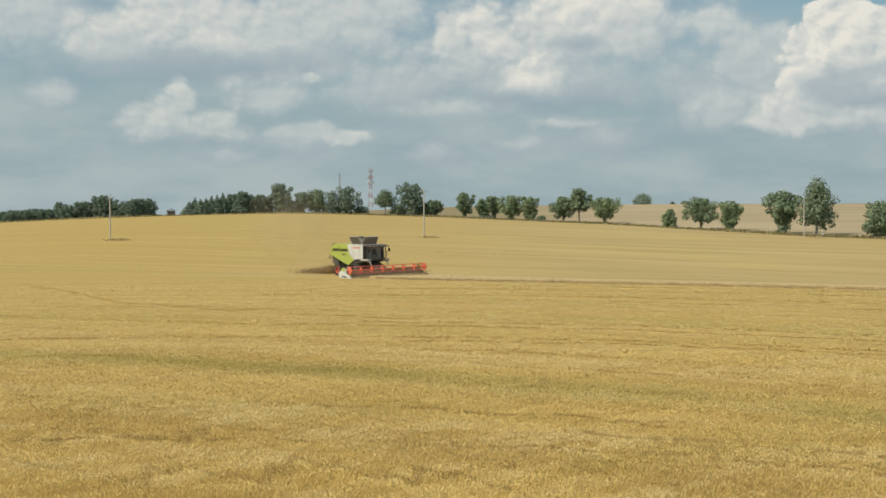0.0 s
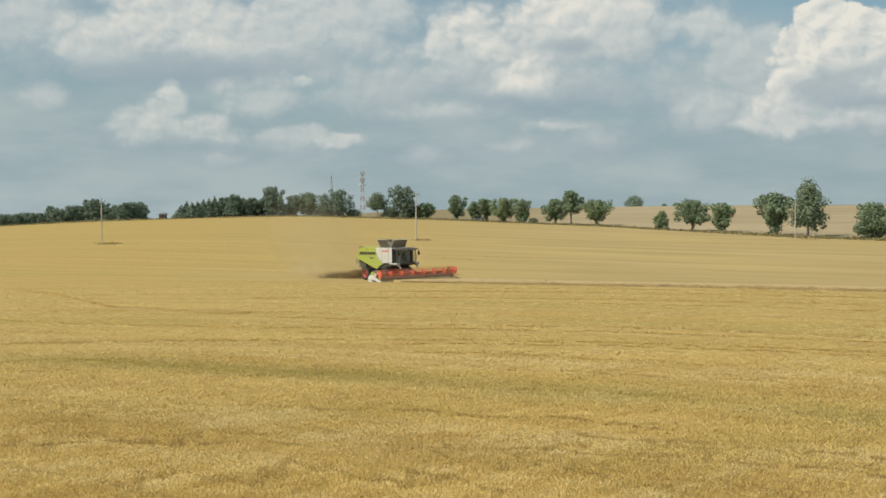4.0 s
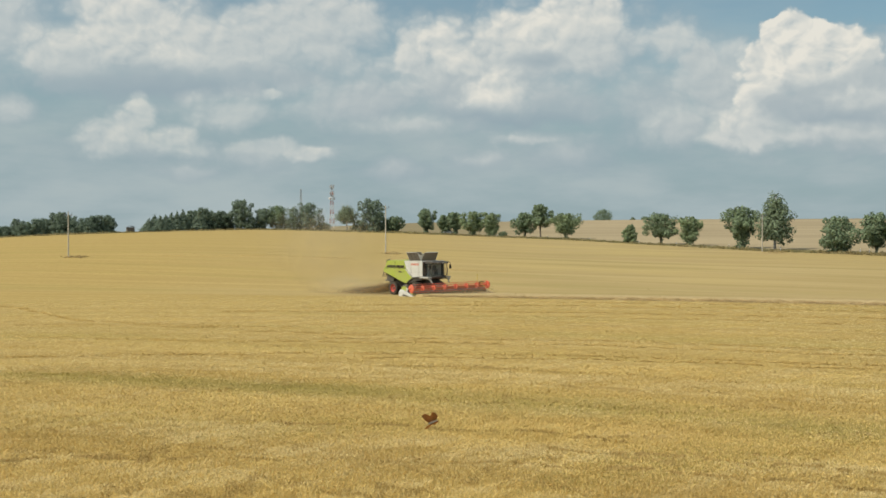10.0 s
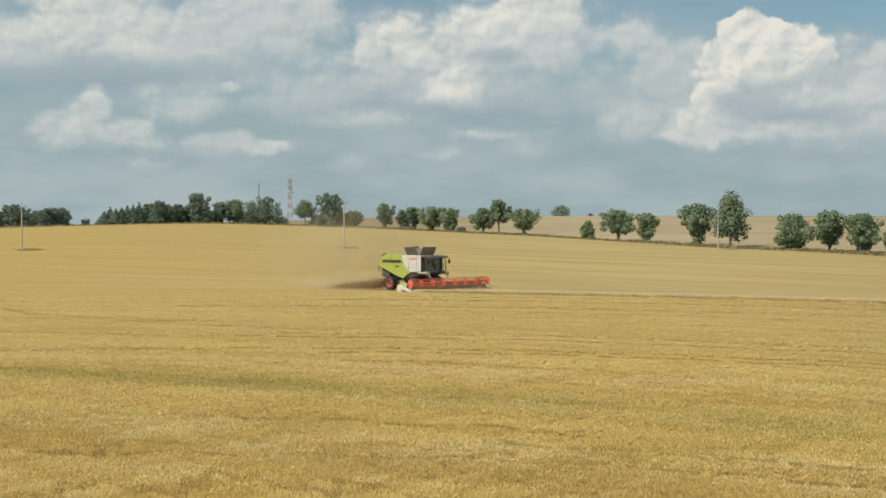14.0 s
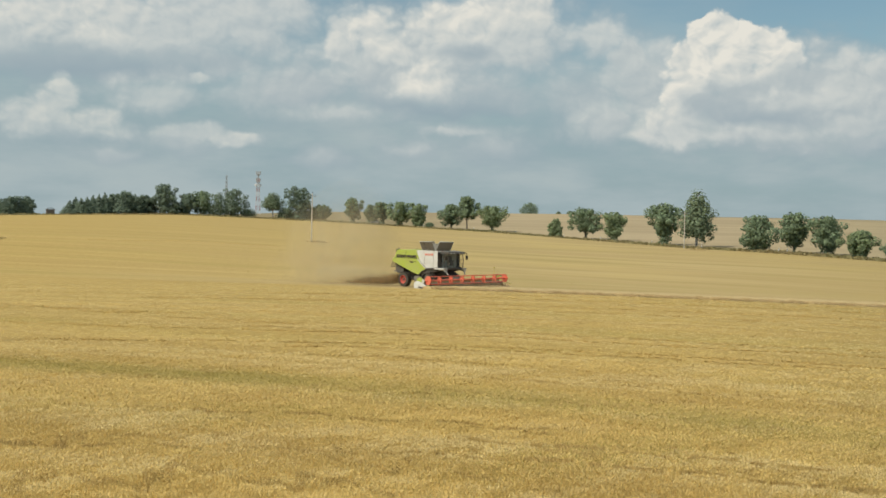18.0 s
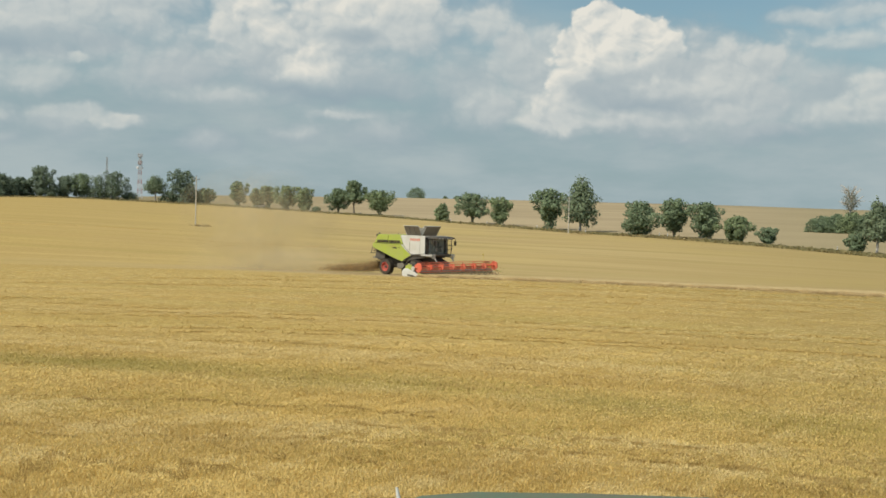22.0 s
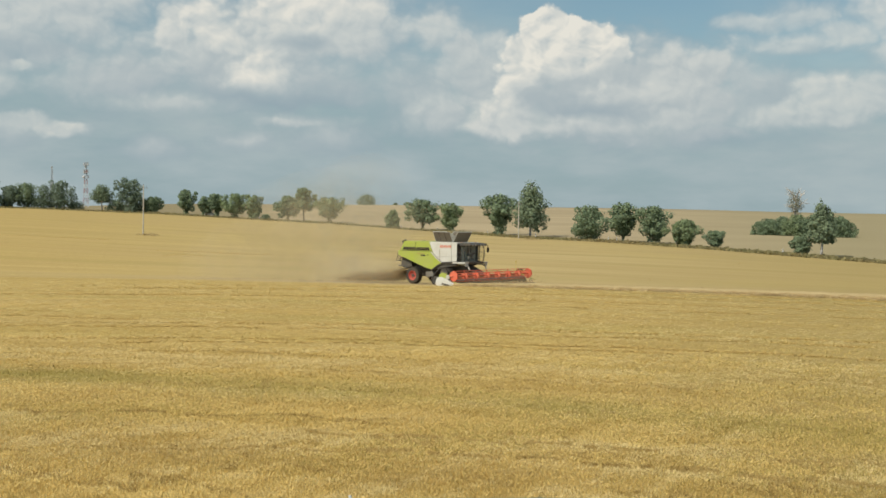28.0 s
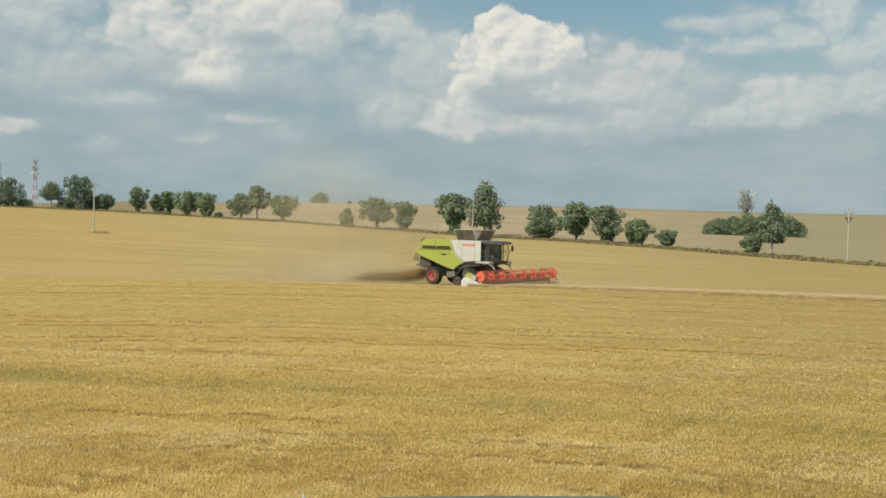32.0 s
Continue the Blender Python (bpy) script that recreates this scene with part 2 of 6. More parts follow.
DARK = material("dark_grey_steel", (0.055, 0.056, 0.055), 0.6, second=(0.11, 0.095, 0.07), scale=2.0)
STEEL = material("dusty_bare_steel", (0.30, 0.29, 0.27), 0.5, 0.7, second=(0.25, 0.21, 0.15), scale=3.0)
DUSTY = material("straw_dusted_steel", (0.50, 0.40, 0.22), 0.8, second=(0.42, 0.33, 0.18), scale=1.5)
TANK = material("grey_brown_tank_panel", (0.25, 0.215, 0.165), 0.9, second=(0.30, 0.26, 0.20), scale=1.5)
PALE = material("pale_grey_metal", (0.52, 0.52, 0.49), 0.5, second=(0.40, 0.38, 0.32), scale=2.0)
CLOTH = material("pale_tarpaulin", (0.70, 0.70, 0.66), 0.9, second=(0.46, 0.45, 0.41), scale=2.0)
GLASS = material("tinted_cab_glass", (0.035, 0.045, 0.045), 0.06, spec=0.7, second=(0.03, 0.038, 0.036))
CAB_GLASS = material("clear_cab_glass", (0.05, 0.07, 0.065), 0.05, spec=0.6)
CAB_GLASS.node_tree.nodes["Principled BSDF"].inputs["Alpha"].default_value = 0.07
TINT = material("tinted_door_glass", (0.05, 0.06, 0.06), 0.05, spec=0.6)
TINT.node_tree.nodes["Principled BSDF"].inputs["Alpha"].default_value = 0.18
CABIN = material("cab_interior", (0.13, 0.135, 0.13), 0.8)
CAB_WALL = material("cab_see_through_tone", (0.36, 0.385, 0.34), 0.8)
AMBER = material("amber_plastic", (0.75, 0.22, 0.02), 0.3)
YELLOW = material("yellow_ball", (0.72, 0.55, 0.10), 0.4)
BARK = material("grey_brown_bark", (0.12, 0.095, 0.07), 0.9, second=(0.20, 0.17, 0.13), scale=3.0, bump=0.6)
BIRCH = material("white_birch_bark", (0.62, 0.60, 0.55), 0.8, second=(0.16, 0.14, 0.12), scale=2.0, spread=0.35)
DEADWOOD = material("bleached_deadwood", (0.60, 0.56, 0.50), 0.9, second=(0.45, 0.40, 0.34), scale=1.5)
# green leaf colours are lightened and blued to carry the haze of distance
LEAF = material("broadleaf_foliage", (0.235, 0.300, 0.182), 0.9, second=(0.182, 0.242, 0.145), scale=0.30, island=0.26, thin=0.36, spec=0.2)
LEAF_PALE = material("lighter_foliage", (0.275, 0.338, 0.188), 0.9, second=(0.218, 0.278, 0.15), scale=0.30, island=0.26, thin=0.36, spec=0.2)
LEAF_DARK = material("conifer_foliage", (0.19, 0.25, 0.17), 0.8, second=(0.145, 0.195, 0.135), scale=0.30, island=0.2, thin=0.36)
LEAF_BIRCH = material("birch_foliage", (0.232, 0.290, 0.182), 0.9, second=(0.185, 0.237, 0.148), scale=0.35, island=0.26, thin=0.36, spec=0.2)
LEAF_DRY = material("dry_brown_foliage", (0.29, 0.29, 0.22), 0.8, second=(0.19, 0.20, 0.14), scale=0.4, island=0.25, thin=0.4)
CONCRETE = material("weathered_concrete", (0.52, 0.49, 0.42), 0.85, second=(0.40, 0.37, 0.31), scale=1.0)
WOOD = material("weathered_wood", (0.27, 0.22, 0.16), 0.85, second=(0.18, 0.14, 0.10), scale=2.0)
PORCELAIN = material("brown_porcelain", (0.10, 0.06, 0.04), 0.3)
GALV = material("galvanised_steel", (0.42, 0.43, 0.43), 0.5, 0.6, second=(0.33, 0.34, 0.34), scale=0.6)
# the mast's red is paled to put distance haze into its colour
MAST_RED = material("hazed_red_paint", (0.40, 0.21, 0.19), 0.55)
MAST_WHITE = material("weathered_white_paint", (0.72, 0.72, 0.70), 0.55)
MAST_GREY = material("greyed_white_paint", (0.58, 0.58, 0.58), 0.6, second=(0.48, 0.48, 0.49), scale=0.5)
ASPHALT = material("old_asphalt", (0.060, 0.058, 0.055), 0.9, second=(0.045, 0.044, 0.042), scale=0.8)
ROOF_GREEN = material("green_grey_car_paint", (0.085, 0.17, 0.10), 0.6, 0.0, second=(0.15, 0.14, 0.08), scale=1.0)
CHAFF = material("flying_chaff", (0.30, 0.20, 0.085), 1.0, second=(0.36, 0.25, 0.12), scale=0.5, island=0.3, clear=0.7)
STRAW = material("ripe_straw", (0.685, 0.52, 0.19), 0.8, second=(0.60, 0.437, 0.147), scale=0.35, spread=0.35, island=0.2, thin=0.15)
STRAW_PALE = material("bleached_straw", (0.70, 0.565, 0.27), 0.8, second=(0.60, 0.46, 0.19), scale=0.35, spread=0.35, island=0.18, thin=0.15)
OLIVE = material("greenish_straw", (0.44, 0.355, 0.105), 0.8, second=(0.36, 0.295, 0.085), scale=0.4, island=0.2, thin=0.2, spec=0.2)
# dark straw for trodden tracks and for the painted shade in cracks
TRODDEN_SHADE = material("trodden_and_shade_straw", (0.36, 0.25, 0.082), 0.9, second=(0.43, 0.305, 0.105), scale=0.3, island=0.3, thin=0.2)
GAP_SHADE = material("gap_shade_straw", (0.27, 0.18, 0.062), 0.95, second=(0.34, 0.235, 0.085), scale=3.0, island=0.3, spec=0.1)
HAZE = material("pale_straw_dust", (0.80, 0.66, 0.42), 1.0, second=(0.74, 0.60, 0.37), scale=0.3, thin=0.5, clear=0.85)


def dust_material(name, thick):
    """Soft dust: thickest where a billow bulges out, thinning to nothing at its rim, with uneven drifts."""
    mat = material(name, (0.58, 0.50, 0.345), 1.0, second=(0.52, 0.445, 0.30), scale=0.2, thin=0.2, clear=0.5)
    nd, ln = mat.node_tree.nodes, mat.node_tree.links
    veil = nd["Material Output"].inputs[0].links[0].from_node
    tc = nd.new("ShaderNodeTexCoord").outputs["Object"]
    rim = nd.new("ShaderNodeAttribute")
    rim.attribute_name = "depth"
    drift = nd.new("ShaderNodeTexNoise")
    ln.new(tc, drift.inputs["Vector"])
    drift.inputs["Scale"].default_value, drift.inputs["Detail"].default_value = 0.28, 4.0
    uneven = nd.new("ShaderNodeMapRange")
    ln.new(drift.outputs["Fac"], uneven.inputs[0])
    for q, v in enumerate((0.30, 0.68, 0.35, 1.25)):
        uneven.inputs[q + 1].default_value = v
    last = rim.outputs["Fac"]
    for other in (uneven.outputs[0], thick):
        n = nd.new("ShaderNodeMath")
        n.operation = "MULTIPLY"
        ln.new(last, n.inputs[0])
        if isinstance(other, float):
            n.inputs[1].default_value = other
        else:
            ln.new(other, n.inputs[1])
        last = n.outputs[0]
    inv = nd.new("ShaderNodeMath")
    inv.operation = "SUBTRACT"
    inv.inputs[0].default_value = 1.0
    ln.new(last, inv.inputs[1])
    ln.new(inv.outputs[0], veil.inputs[0])
    return mat


DUST_THIN = dust_material("hanging_dust", 0.22)
DUST_DENSE = dust_material("low_rolling_dust", 0.24)


# ---- small mesh helpers ----
def mesh_of(name, bm):
    me = bpy.data.meshes.new(name)
    bm.normal_update()
    bm.to_mesh(me)
    bm.free()
    return me


def part(name, bm, mat, parent=None, label=""):
    """Link a bmesh (or a ready mesh) as one mesh object under a thing or a part."""
    me = bm if isinstance(bm, bpy.types.Mesh) else mesh_of(name, bm)
    if not me.materials:
        me.materials.append(mat)
    ob = new(name, me)
    ob.parent = parent
    return tagged(ob, label) if label else ob


def smooth(ob, angle=35):
    ob.data.shade_smooth()
    ob.data.set_sharp_from_angle(angle=radians(angle))
    return ob


def empty(name, x=0, y=0, z=0, turn=0):
    ob = new(name)
    ob.empty_display_size = 0.2
    ob.matrix_basis = pose(x, y, z, 0, 0, turn)
    return ob


def box(bm, x0, x1, y0, y1, z0, z1, bevel=0.0, m=None):
    g = bmesh.ops.create_cube(bm, size=1.0)["verts"]
    bmesh.ops.scale(bm, vec=(x1 - x0, y1 - y0, z1 - z0), verts=g)
    bmesh.ops.translate(bm, vec=((x0 + x1) / 2, (y0 + y1) / 2, (z0 + z1) / 2), verts=g)
    if bevel:
        es = list({e for v in g for e in v.link_edges})
        g = list({v for f in bmesh.ops.bevel(bm, geom=es, offset=bevel, segments=2, affect="EDGES", profile=0.6)["faces"] for v in f.verts} | {v for v in g if v.is_valid})
    if m is not None:
        bmesh.ops.transform(bm, matrix=m, verts=g)
    return g


def rod(bm, a, b, r0, r1=None, n=8):
    a, b = Vector(a), Vector(b)
    d = b - a
    g = bmesh.ops.create_cone(bm, cap_ends=True, segments=n, radius1=r0, radius2=r0 if r1 is None else r1, depth=d.length)["verts"]
    bmesh.ops.transform(bm, matrix=Matrix.Translation((a + b) / 2) @ d.to_track_quat("Z", "Y").to_matrix().to_4x4(), verts=g)
    return g


def prism(bm, outline, y0, y1, bevel=0.0):
    """Extrude an (x, z) outline from y0 to y1."""
    a = [bm.verts.new((x, y0, z)) for x, z in outline]
    b = [bm.verts.new((x, y1, z)) for x, z in outline]
    n = len(a)
    fs = [bm.faces.new(a), bm.faces.new(b[::-1])]
    for i in range(n):
        fs.append(bm.faces.new((a[i], b[i], b[(i + 1) % n], a[(i + 1) % n])))
    bmesh.ops.recalc_face_normals(bm, faces=fs)
    if bevel:
        es = list({e for f in fs for e in f.edges})
        bmesh.ops.bevel(bm, geom=es, offset=bevel, segments=2, affect="EDGES", profile=0.6)


def wheel_profile(bm, profile, n=36):
    """Turn a closed (y, r) profile round the y axis."""
    rings = []
    for i in range(n):
        c, s = math.cos(2 * math.pi * i / n), math.sin(2 * math.pi * i / n)
        rings.append([bm.verts.new((r * c, y, r * s)) for y, r in profile])
    k = len(profile)
    for i in range(n):
        for j in range(k):
            bm.faces.new((rings[i][j], rings[i][(j + 1) % k], rings[(i + 1) % n][(j + 1) % k], rings[(i + 1) % n][j]))
    bmesh.ops.recalc_face_normals(bm, faces=bm.faces[:])


def quads_mesh(name, verts, mat, corners=4):
    """A mesh of loose flakes from an array (n, corners, 3)."""
    n = len(verts)
    me = bpy.data.meshes.new(name)
    me.vertices.add(n * corners)
    me.vertices.foreach_set("co", verts.reshape(-1).astype(np.float32))
    me.loops.add(n * corners)
    me.loops.foreach_set("vertex_index", np.arange(n * corners, dtype=np.int32))
    me.polygons.add(n)
    me.polygons.foreach_set("loop_start", np.arange(0, n * corners, corners, dtype=np.int32))
    me.update(calc_edges=True)
    me.materials.append(mat)
    return me


# ---- the lie of the land ----
AZ = [-180, -60, -24, -16, -8, 0, 8, 12, 17.5, 21, 25, 30, 35.4, 40, 60, 180]
EDGE_R = [330, 330, 350, 380, 440, 430, 380, 330, 272, 255, 235, 215, 197, 185, 160, 330]
EDGE_EL = [-0.5, -0.5, -0.35, 0.05, 0.26, 0.0, -0.36, -0.6, -0.9, -1.0, -1.18, -1.48, -1.82, -1.95, -2.0, -0.5]
FAR_EL = [-0.6, -0.6, -0.6, -0.25, 0.15, 0.59, 0.66, 0.72, 0.70, 0.70, 0.71, 0.61, 0.58, 0.55, 0.4, -0.6]
NEAR_R = [0, 30, 50, 60, 70, 79, 88, 96, 105, 114, 125, 138, 160]
NEAR_Z = [0.9, 1.0, 1.0, 0.86, 0.62, 0.25, -0.18, -0.53, -0.92, -1.27, -1.70, -1.95, -1.25]
FAR_R = 900.0


def tan_d(a):
    return np.tan(np.radians(a))


def edge_r(az):
    return np.interp(az, AZ, EDGE_R)


AZ_GRID = np.arange(-180, 180.01, 0.5)
R_GRID = np.concatenate([np.arange(0, 600, 2.0), np.arange(600, 1300, 10.0), np.array([1500, 2000, 3000, 4800])])


def land_table():
    out = np.zeros((len(AZ_GRID), len(R_GRID)))
    kernel = np.ones(9) / 9
    for i, az in enumerate(AZ_GRID):
        er, ee, fe = np.interp(az, AZ, EDGE_R), np.interp(az, AZ, EDGE_EL), np.interp(az, AZ, FAR_EL)
        ez = 5 + er * tan_d(ee)
        span = er - 160
        tz = 5 + (er + 12) * tan_d(ee + np.interp(az, [-12, -2], [-0.02, 0.11]))
        fz = 5 + FAR_R * tan_d(fe)
        rs = NEAR_R + [160 + 0.16 * span, 160 + 0.5 * span, er, er + 12, er + 30, FAR_R, 1300, 2000, 4800]
        zs = NEAR_Z + [-1.25 + 0.34 * (ez + 1.25), -1.25 + 0.72 * (ez + 1.25), ez, tz, tz + (fz - tz) * 18 / (FAR_R - er), fz, fz - 4, fz - 16, fz - 60]
        z = np.interp(R_GRID, rs, zs)
        pad = np.concatenate([np.full(4, z[0]), z, np.full(4, z[-1])])
        out[i] = np.convolve(pad, kernel, "valid")
        out[i, -6:] = z[-6:]
    pad = np.concatenate([out[-7:-1], out, out[1:7]])
    return np.stack([pad[k:k + len(out)] for k in range(13)]).mean(axis=0)


LAND = land_table()


def ground_polar(az, r):
    az, r = np.asarray(az, float), np.asarray(r, float)
    a = np.clip((az + 180) / 0.5, 0, len(AZ_GRID) - 1.001)
    ai = a.astype(int)
    k = np.clip(np.searchsorted(R_GRID, r, "right") - 1, 0, len(R_GRID) - 2)
    u = np.clip((r - R_GRID[k]) / (R_GRID[k + 1] - R_GRID[k]), 0, 1)
    f = a - ai
    return (LAND[ai, k] * (1 - u) + LAND[ai, k + 1] * u) * (1 - f) + (LAND[ai + 1, k] * (1 - u) + LAND[ai + 1, k + 1] * u) * f


def ground(x, y):
    return ground_polar(np.degrees(np.arctan2(x, y)), np.hypot(x, y))


def at(az, r):
    """Place on the ground at that bearing (degrees, clockwise from +y) and distance."""
    x, y = r * math.sin(radians(az)), r * math.cos(radians(az))
    return x, y, float(ground_polar(az, r))


# the strip that is being cut: the harvester's line
CUT_A, CUT_B = np.array([-0.4, 118.7]), np.array([27.1, 84.5])
CUT_DIR = (CUT_B - CUT_A) / np.linalg.norm(CUT_B - CUT_A)
CUT_N = np.array([-CUT_DIR[1], CUT_DIR[0]])      # points away from the camera


# a greener, moister streak through the crop
OLIVE_AZ = [-40, -21, -10.7, -5.2, 3.3, 9, 14.3, 21, 26.4, 33, 37.3, 60]
OLIVE_R = [40, 36, 31.5, 29.8, 27.0, 26.6, 25.5, 24.6, 24.0, 23.3, 23.0, 22]


def build_ground():
    rs = [0.0]
    while rs[-1] < 4600:
        rs.append(rs[-1] + max(0.8, rs[-1] * 0.018))
    azs = np.concatenate([np.arange(-180, -28, 4.0), np.arange(-28, 44, 0.4), np.arange(44, 180, 4.0)])
    R, A = np.meshgrid(np.array(rs[1:]), azs, indexing="ij")
    Z = ground_polar(A, R)
    X, Y = R * np.sin(np.radians(A)), R * np.cos(np.radians(A))
    nr, na = R.shape
    co = np.concatenate([np.array([[0, 0, float(ground(0.0, 0.0))]]), np.stack([X, Y, Z], -1).reshape(-1, 3)])
    faces = [(0, 1 + (j + 1) % na, 1 + j) for j in range(na)]
    for i in range(nr - 1):
        b = 1 + i * na
        faces += [(b + j, b + (j + 1) % na, b + na + (j + 1) % na, b + na + j) for j in range(na)]
    me = bpy.data.meshes.new("ground")
    me.from_pydata(co.tolist(), [], faces)
    me.update()
    r, az = np.hypot(co[:, 0], co[:, 1]), np.degrees(np.arctan2(co[:, 0], co[:, 1]))
    across = r * (1 + 0.0072 * np.clip(az, -60, 60))
    beyond = (co[:, 0] - CUT_A[0]) * CUT_N[0] + (co[:, 1] - CUT_A[1]) * CUT_N[1]
    left_edge = np.interp(az, [-40, -24, -10, 0, 3], [160, 150, 134, 118.5, 116])
    beyond = np.where(az < 0, (r - left_edge) * 0.8, beyond)
    fade = np.interp(az, [-14, -3, 8], [0.08, 0.40, 0.95])
    far = r - edge_r(az)
    olive = np.exp(-((r - np.interp(az, OLIVE_AZ, OLIVE_R)) / 1.1) ** 2) * 0.85
    for name, val in (("fade", fade), ("olive", olive), ("across", across), ("along", np.radians(np.clip(az, -90, 90)) * 60), ("beyond", beyond), ("far", far)):
        at_ = me.attributes.new(name, "FLOAT", "POINT")
        at_.data.foreach_set("value", val.astype(np.float32))
    me.shade_smooth()
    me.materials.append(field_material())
    tagged(new("ground", me), "rolling golden grain field and stubble reaching the horizon", "field", kind="structure")


def field_material():
    mat = bpy.data.materials.new("grain_field")
    mat.use_nodes = True
    nt = mat.node_tree
    nd, ln = nt.nodes, nt.links
    bsdf = nd["Principled BSDF"]
    bsdf.inputs["Roughness"].default_value = 0.95
    bsdf.inputs["Specular IOR Level"].default_value = 0.1

    def attr(name):
        n = nd.new("ShaderNodeAttribute")
        n.attribute_name = name
        return n.outputs["Fac"]

    def m(op, a, b=None):
        n = nd.new("ShaderNodeMath")
        n.operation = op
        for i, v in enumerate((a, b)):
            if v is None:
                continue
            if isinstance(v, (int, float)):
                n.inputs[i].default_value = v
            else:
                ln.new(v, n.inputs[i])
        return n.outputs[0]

    def rng(v, a, b, lo=0.0, hi=1.0):
        n = nd.new("ShaderNodeMapRange")
        n.interpolation_type = "SMOOTHSTEP"
        ln.new(v, n.inputs[0])
        for i, k in enumerate((a, b, lo, hi)):
            n.inputs[i + 1].default_value = k
        return n.outputs[0]

    def mixc(f, a, b):
        n = nd.new("ShaderNodeMix")
        n.data_type = "RGBA"
        if isinstance(f, float):
            n.inputs[0].default_value = f
        else:
            ln.new(f, n.inputs[0])
        for i, v in ((6, a), (7, b)):
            if isinstance(v, tuple):
                n.inputs[i].default_value = (*v, 1)
            else:
                ln.new(v, n.inputs[i])
        return n.outputs[2]

    def noise_(vec, sx, sy, detail=4.0):
        mp = nd.new("ShaderNodeMapping")
        ln.new(vec, mp.inputs[0])
        mp.inputs["Scale"].default_value = (sx, sy, 1)
        n = nd.new("ShaderNodeTexNoise")
        ln.new(mp.outputs[0], n.inputs["Vector"])
        n.inputs["Scale"].default_value, n.inputs["Detail"].default_value = 1.0, detail
        return n.outputs["Fac"]

    cb = nd.new("ShaderNodeCombineXYZ")
    ln.new(attr("along"), cb.inputs[0])
    ln.new(attr("across"), cb.inputs[1])
    rows = cb.outputs[0]
    pos = nd.new("ShaderNodeNewGeometry").outputs["Position"]
    streak = noise_(rows, 0.05, 0.55)
    streak2 = noise_(rows, 0.02, 0.16)
    grain = noise_(pos, 2.2, 2.2, 6.0)
    patch = noise_(pos, 0.03, 0.03)
    beyond, far = attr("beyond"), attr("far")

    crop = mixc(rng(streak, 0.30, 0.72), (0.41, 0.29, 0.098), (0.50, 0.362, 0.130))
    crop = mixc(rng(streak2, 0.48, 0.70, 0.0, 0.6), crop, (0.37, 0.29, 0.085))
    crop = mixc(rng(grain, 0.42, 0.72, 0.0, 0.5), crop, (0.30, 0.20, 0.065))
    stub = mixc(rng(noise_(rows, 0.03, 0.22), 0.35, 0.68), (0.405, 0.302, 0.135), (0.465, 0.355, 0.168))
    stub = mixc(rng(patch, 0.4, 0.65, 0.0, 0.7), stub, (0.465, 0.355, 0.145))
    stub = mixc(rng(noise_(rows, 0.05, 0.10, 5.0), 0.48, 0.66, 0.0, 0.85), stub, (0.355, 0.278, 0.112))
    stub = mixc(rng(noise_(rows, 0.015, 0.5), 0.60, 0.74, 0.0, 0.7), stub, (0.30, 0.21, 0.09))
    distant = mixc(rng(noise_(pos, 0.012, 0.012), 0.35, 0.7), (0.345, 0.275, 0.165), (0.42, 0.335, 0.205))
    crop = mixc(m("MULTIPLY", attr("olive"), rng(noise_(pos, 0.12, 0.12), 0.35, 0.6)), crop, (0.30, 0.245, 0.075))
    c = mixc(m("MULTIPLY", rng(beyond, -0.4, 0.4), attr("fade")), crop, stub)
    c = mixc(m("MULTIPLY", rng(m("ABSOLUTE", m("SUBTRACT", beyond, 6.0)), 4.0, 7.0, 0.6, 0.0), attr("fade")), c, (0.43, 0.32, 0.18))
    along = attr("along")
    distant = mixc(m("MULTIPLY", rng(far, 500.0, 620.0), rng(noise_(pos, 0.004, 0.004), 0.3, 0.6, 0.35, 0.8)), distant, (0.235, 0.195, 0.12))
    # the far field's right side carries a cloud's shade in its colour
    distant = mixc(rng(along, 20.0, 37.0, 0.0, 0.75), distant, (0.285, 0.245, 0.135))
    distant = mixc(rng(along, 9.0, 1.0, 0.0, 0.8), distant, (0.235, 0.195, 0.105))
    # the nearer field also gets darker with bearing to the right
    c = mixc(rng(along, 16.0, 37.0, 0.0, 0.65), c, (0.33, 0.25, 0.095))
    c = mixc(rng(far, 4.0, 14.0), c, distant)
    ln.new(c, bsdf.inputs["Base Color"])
    b = nd.new("ShaderNodeBump")
    b.inputs["Strength"].default_value, b.inputs["Distance"].default_value = 0.5, 0.25
    ln.new(m("ADD", grain, streak), b.inputs["Height"])
    ln.new(b.outputs[0], bsdf.inputs["Normal"])
    return mat


build_ground()


# ---- trees ----
def flakes(rs, centres, size, facing=None):
    """Leaf clumps: small quads round the centres, turned at random or towards a side, as an array (n, 4, 3)."""
    n = len(centres)
    face = rs.normal(size=(n, 3)) if facing is None else facing + rs.normal(size=(n, 3)) * 0.32
    a = np.cross(face, rs.normal(size=(n, 3)))
    a /= np.linalg.norm(a, axis=1)[:, None]
    b = np.cross(face, a)
    b /= np.linalg.norm(b, axis=1)[:, None]
    s = size * rs.uniform(0.6, 1.3, n)[:, None]
    a, b = a * s, b * s * 0.75
    return np.stack([centres - a, centres - b, centres + a, centres + b], 1)


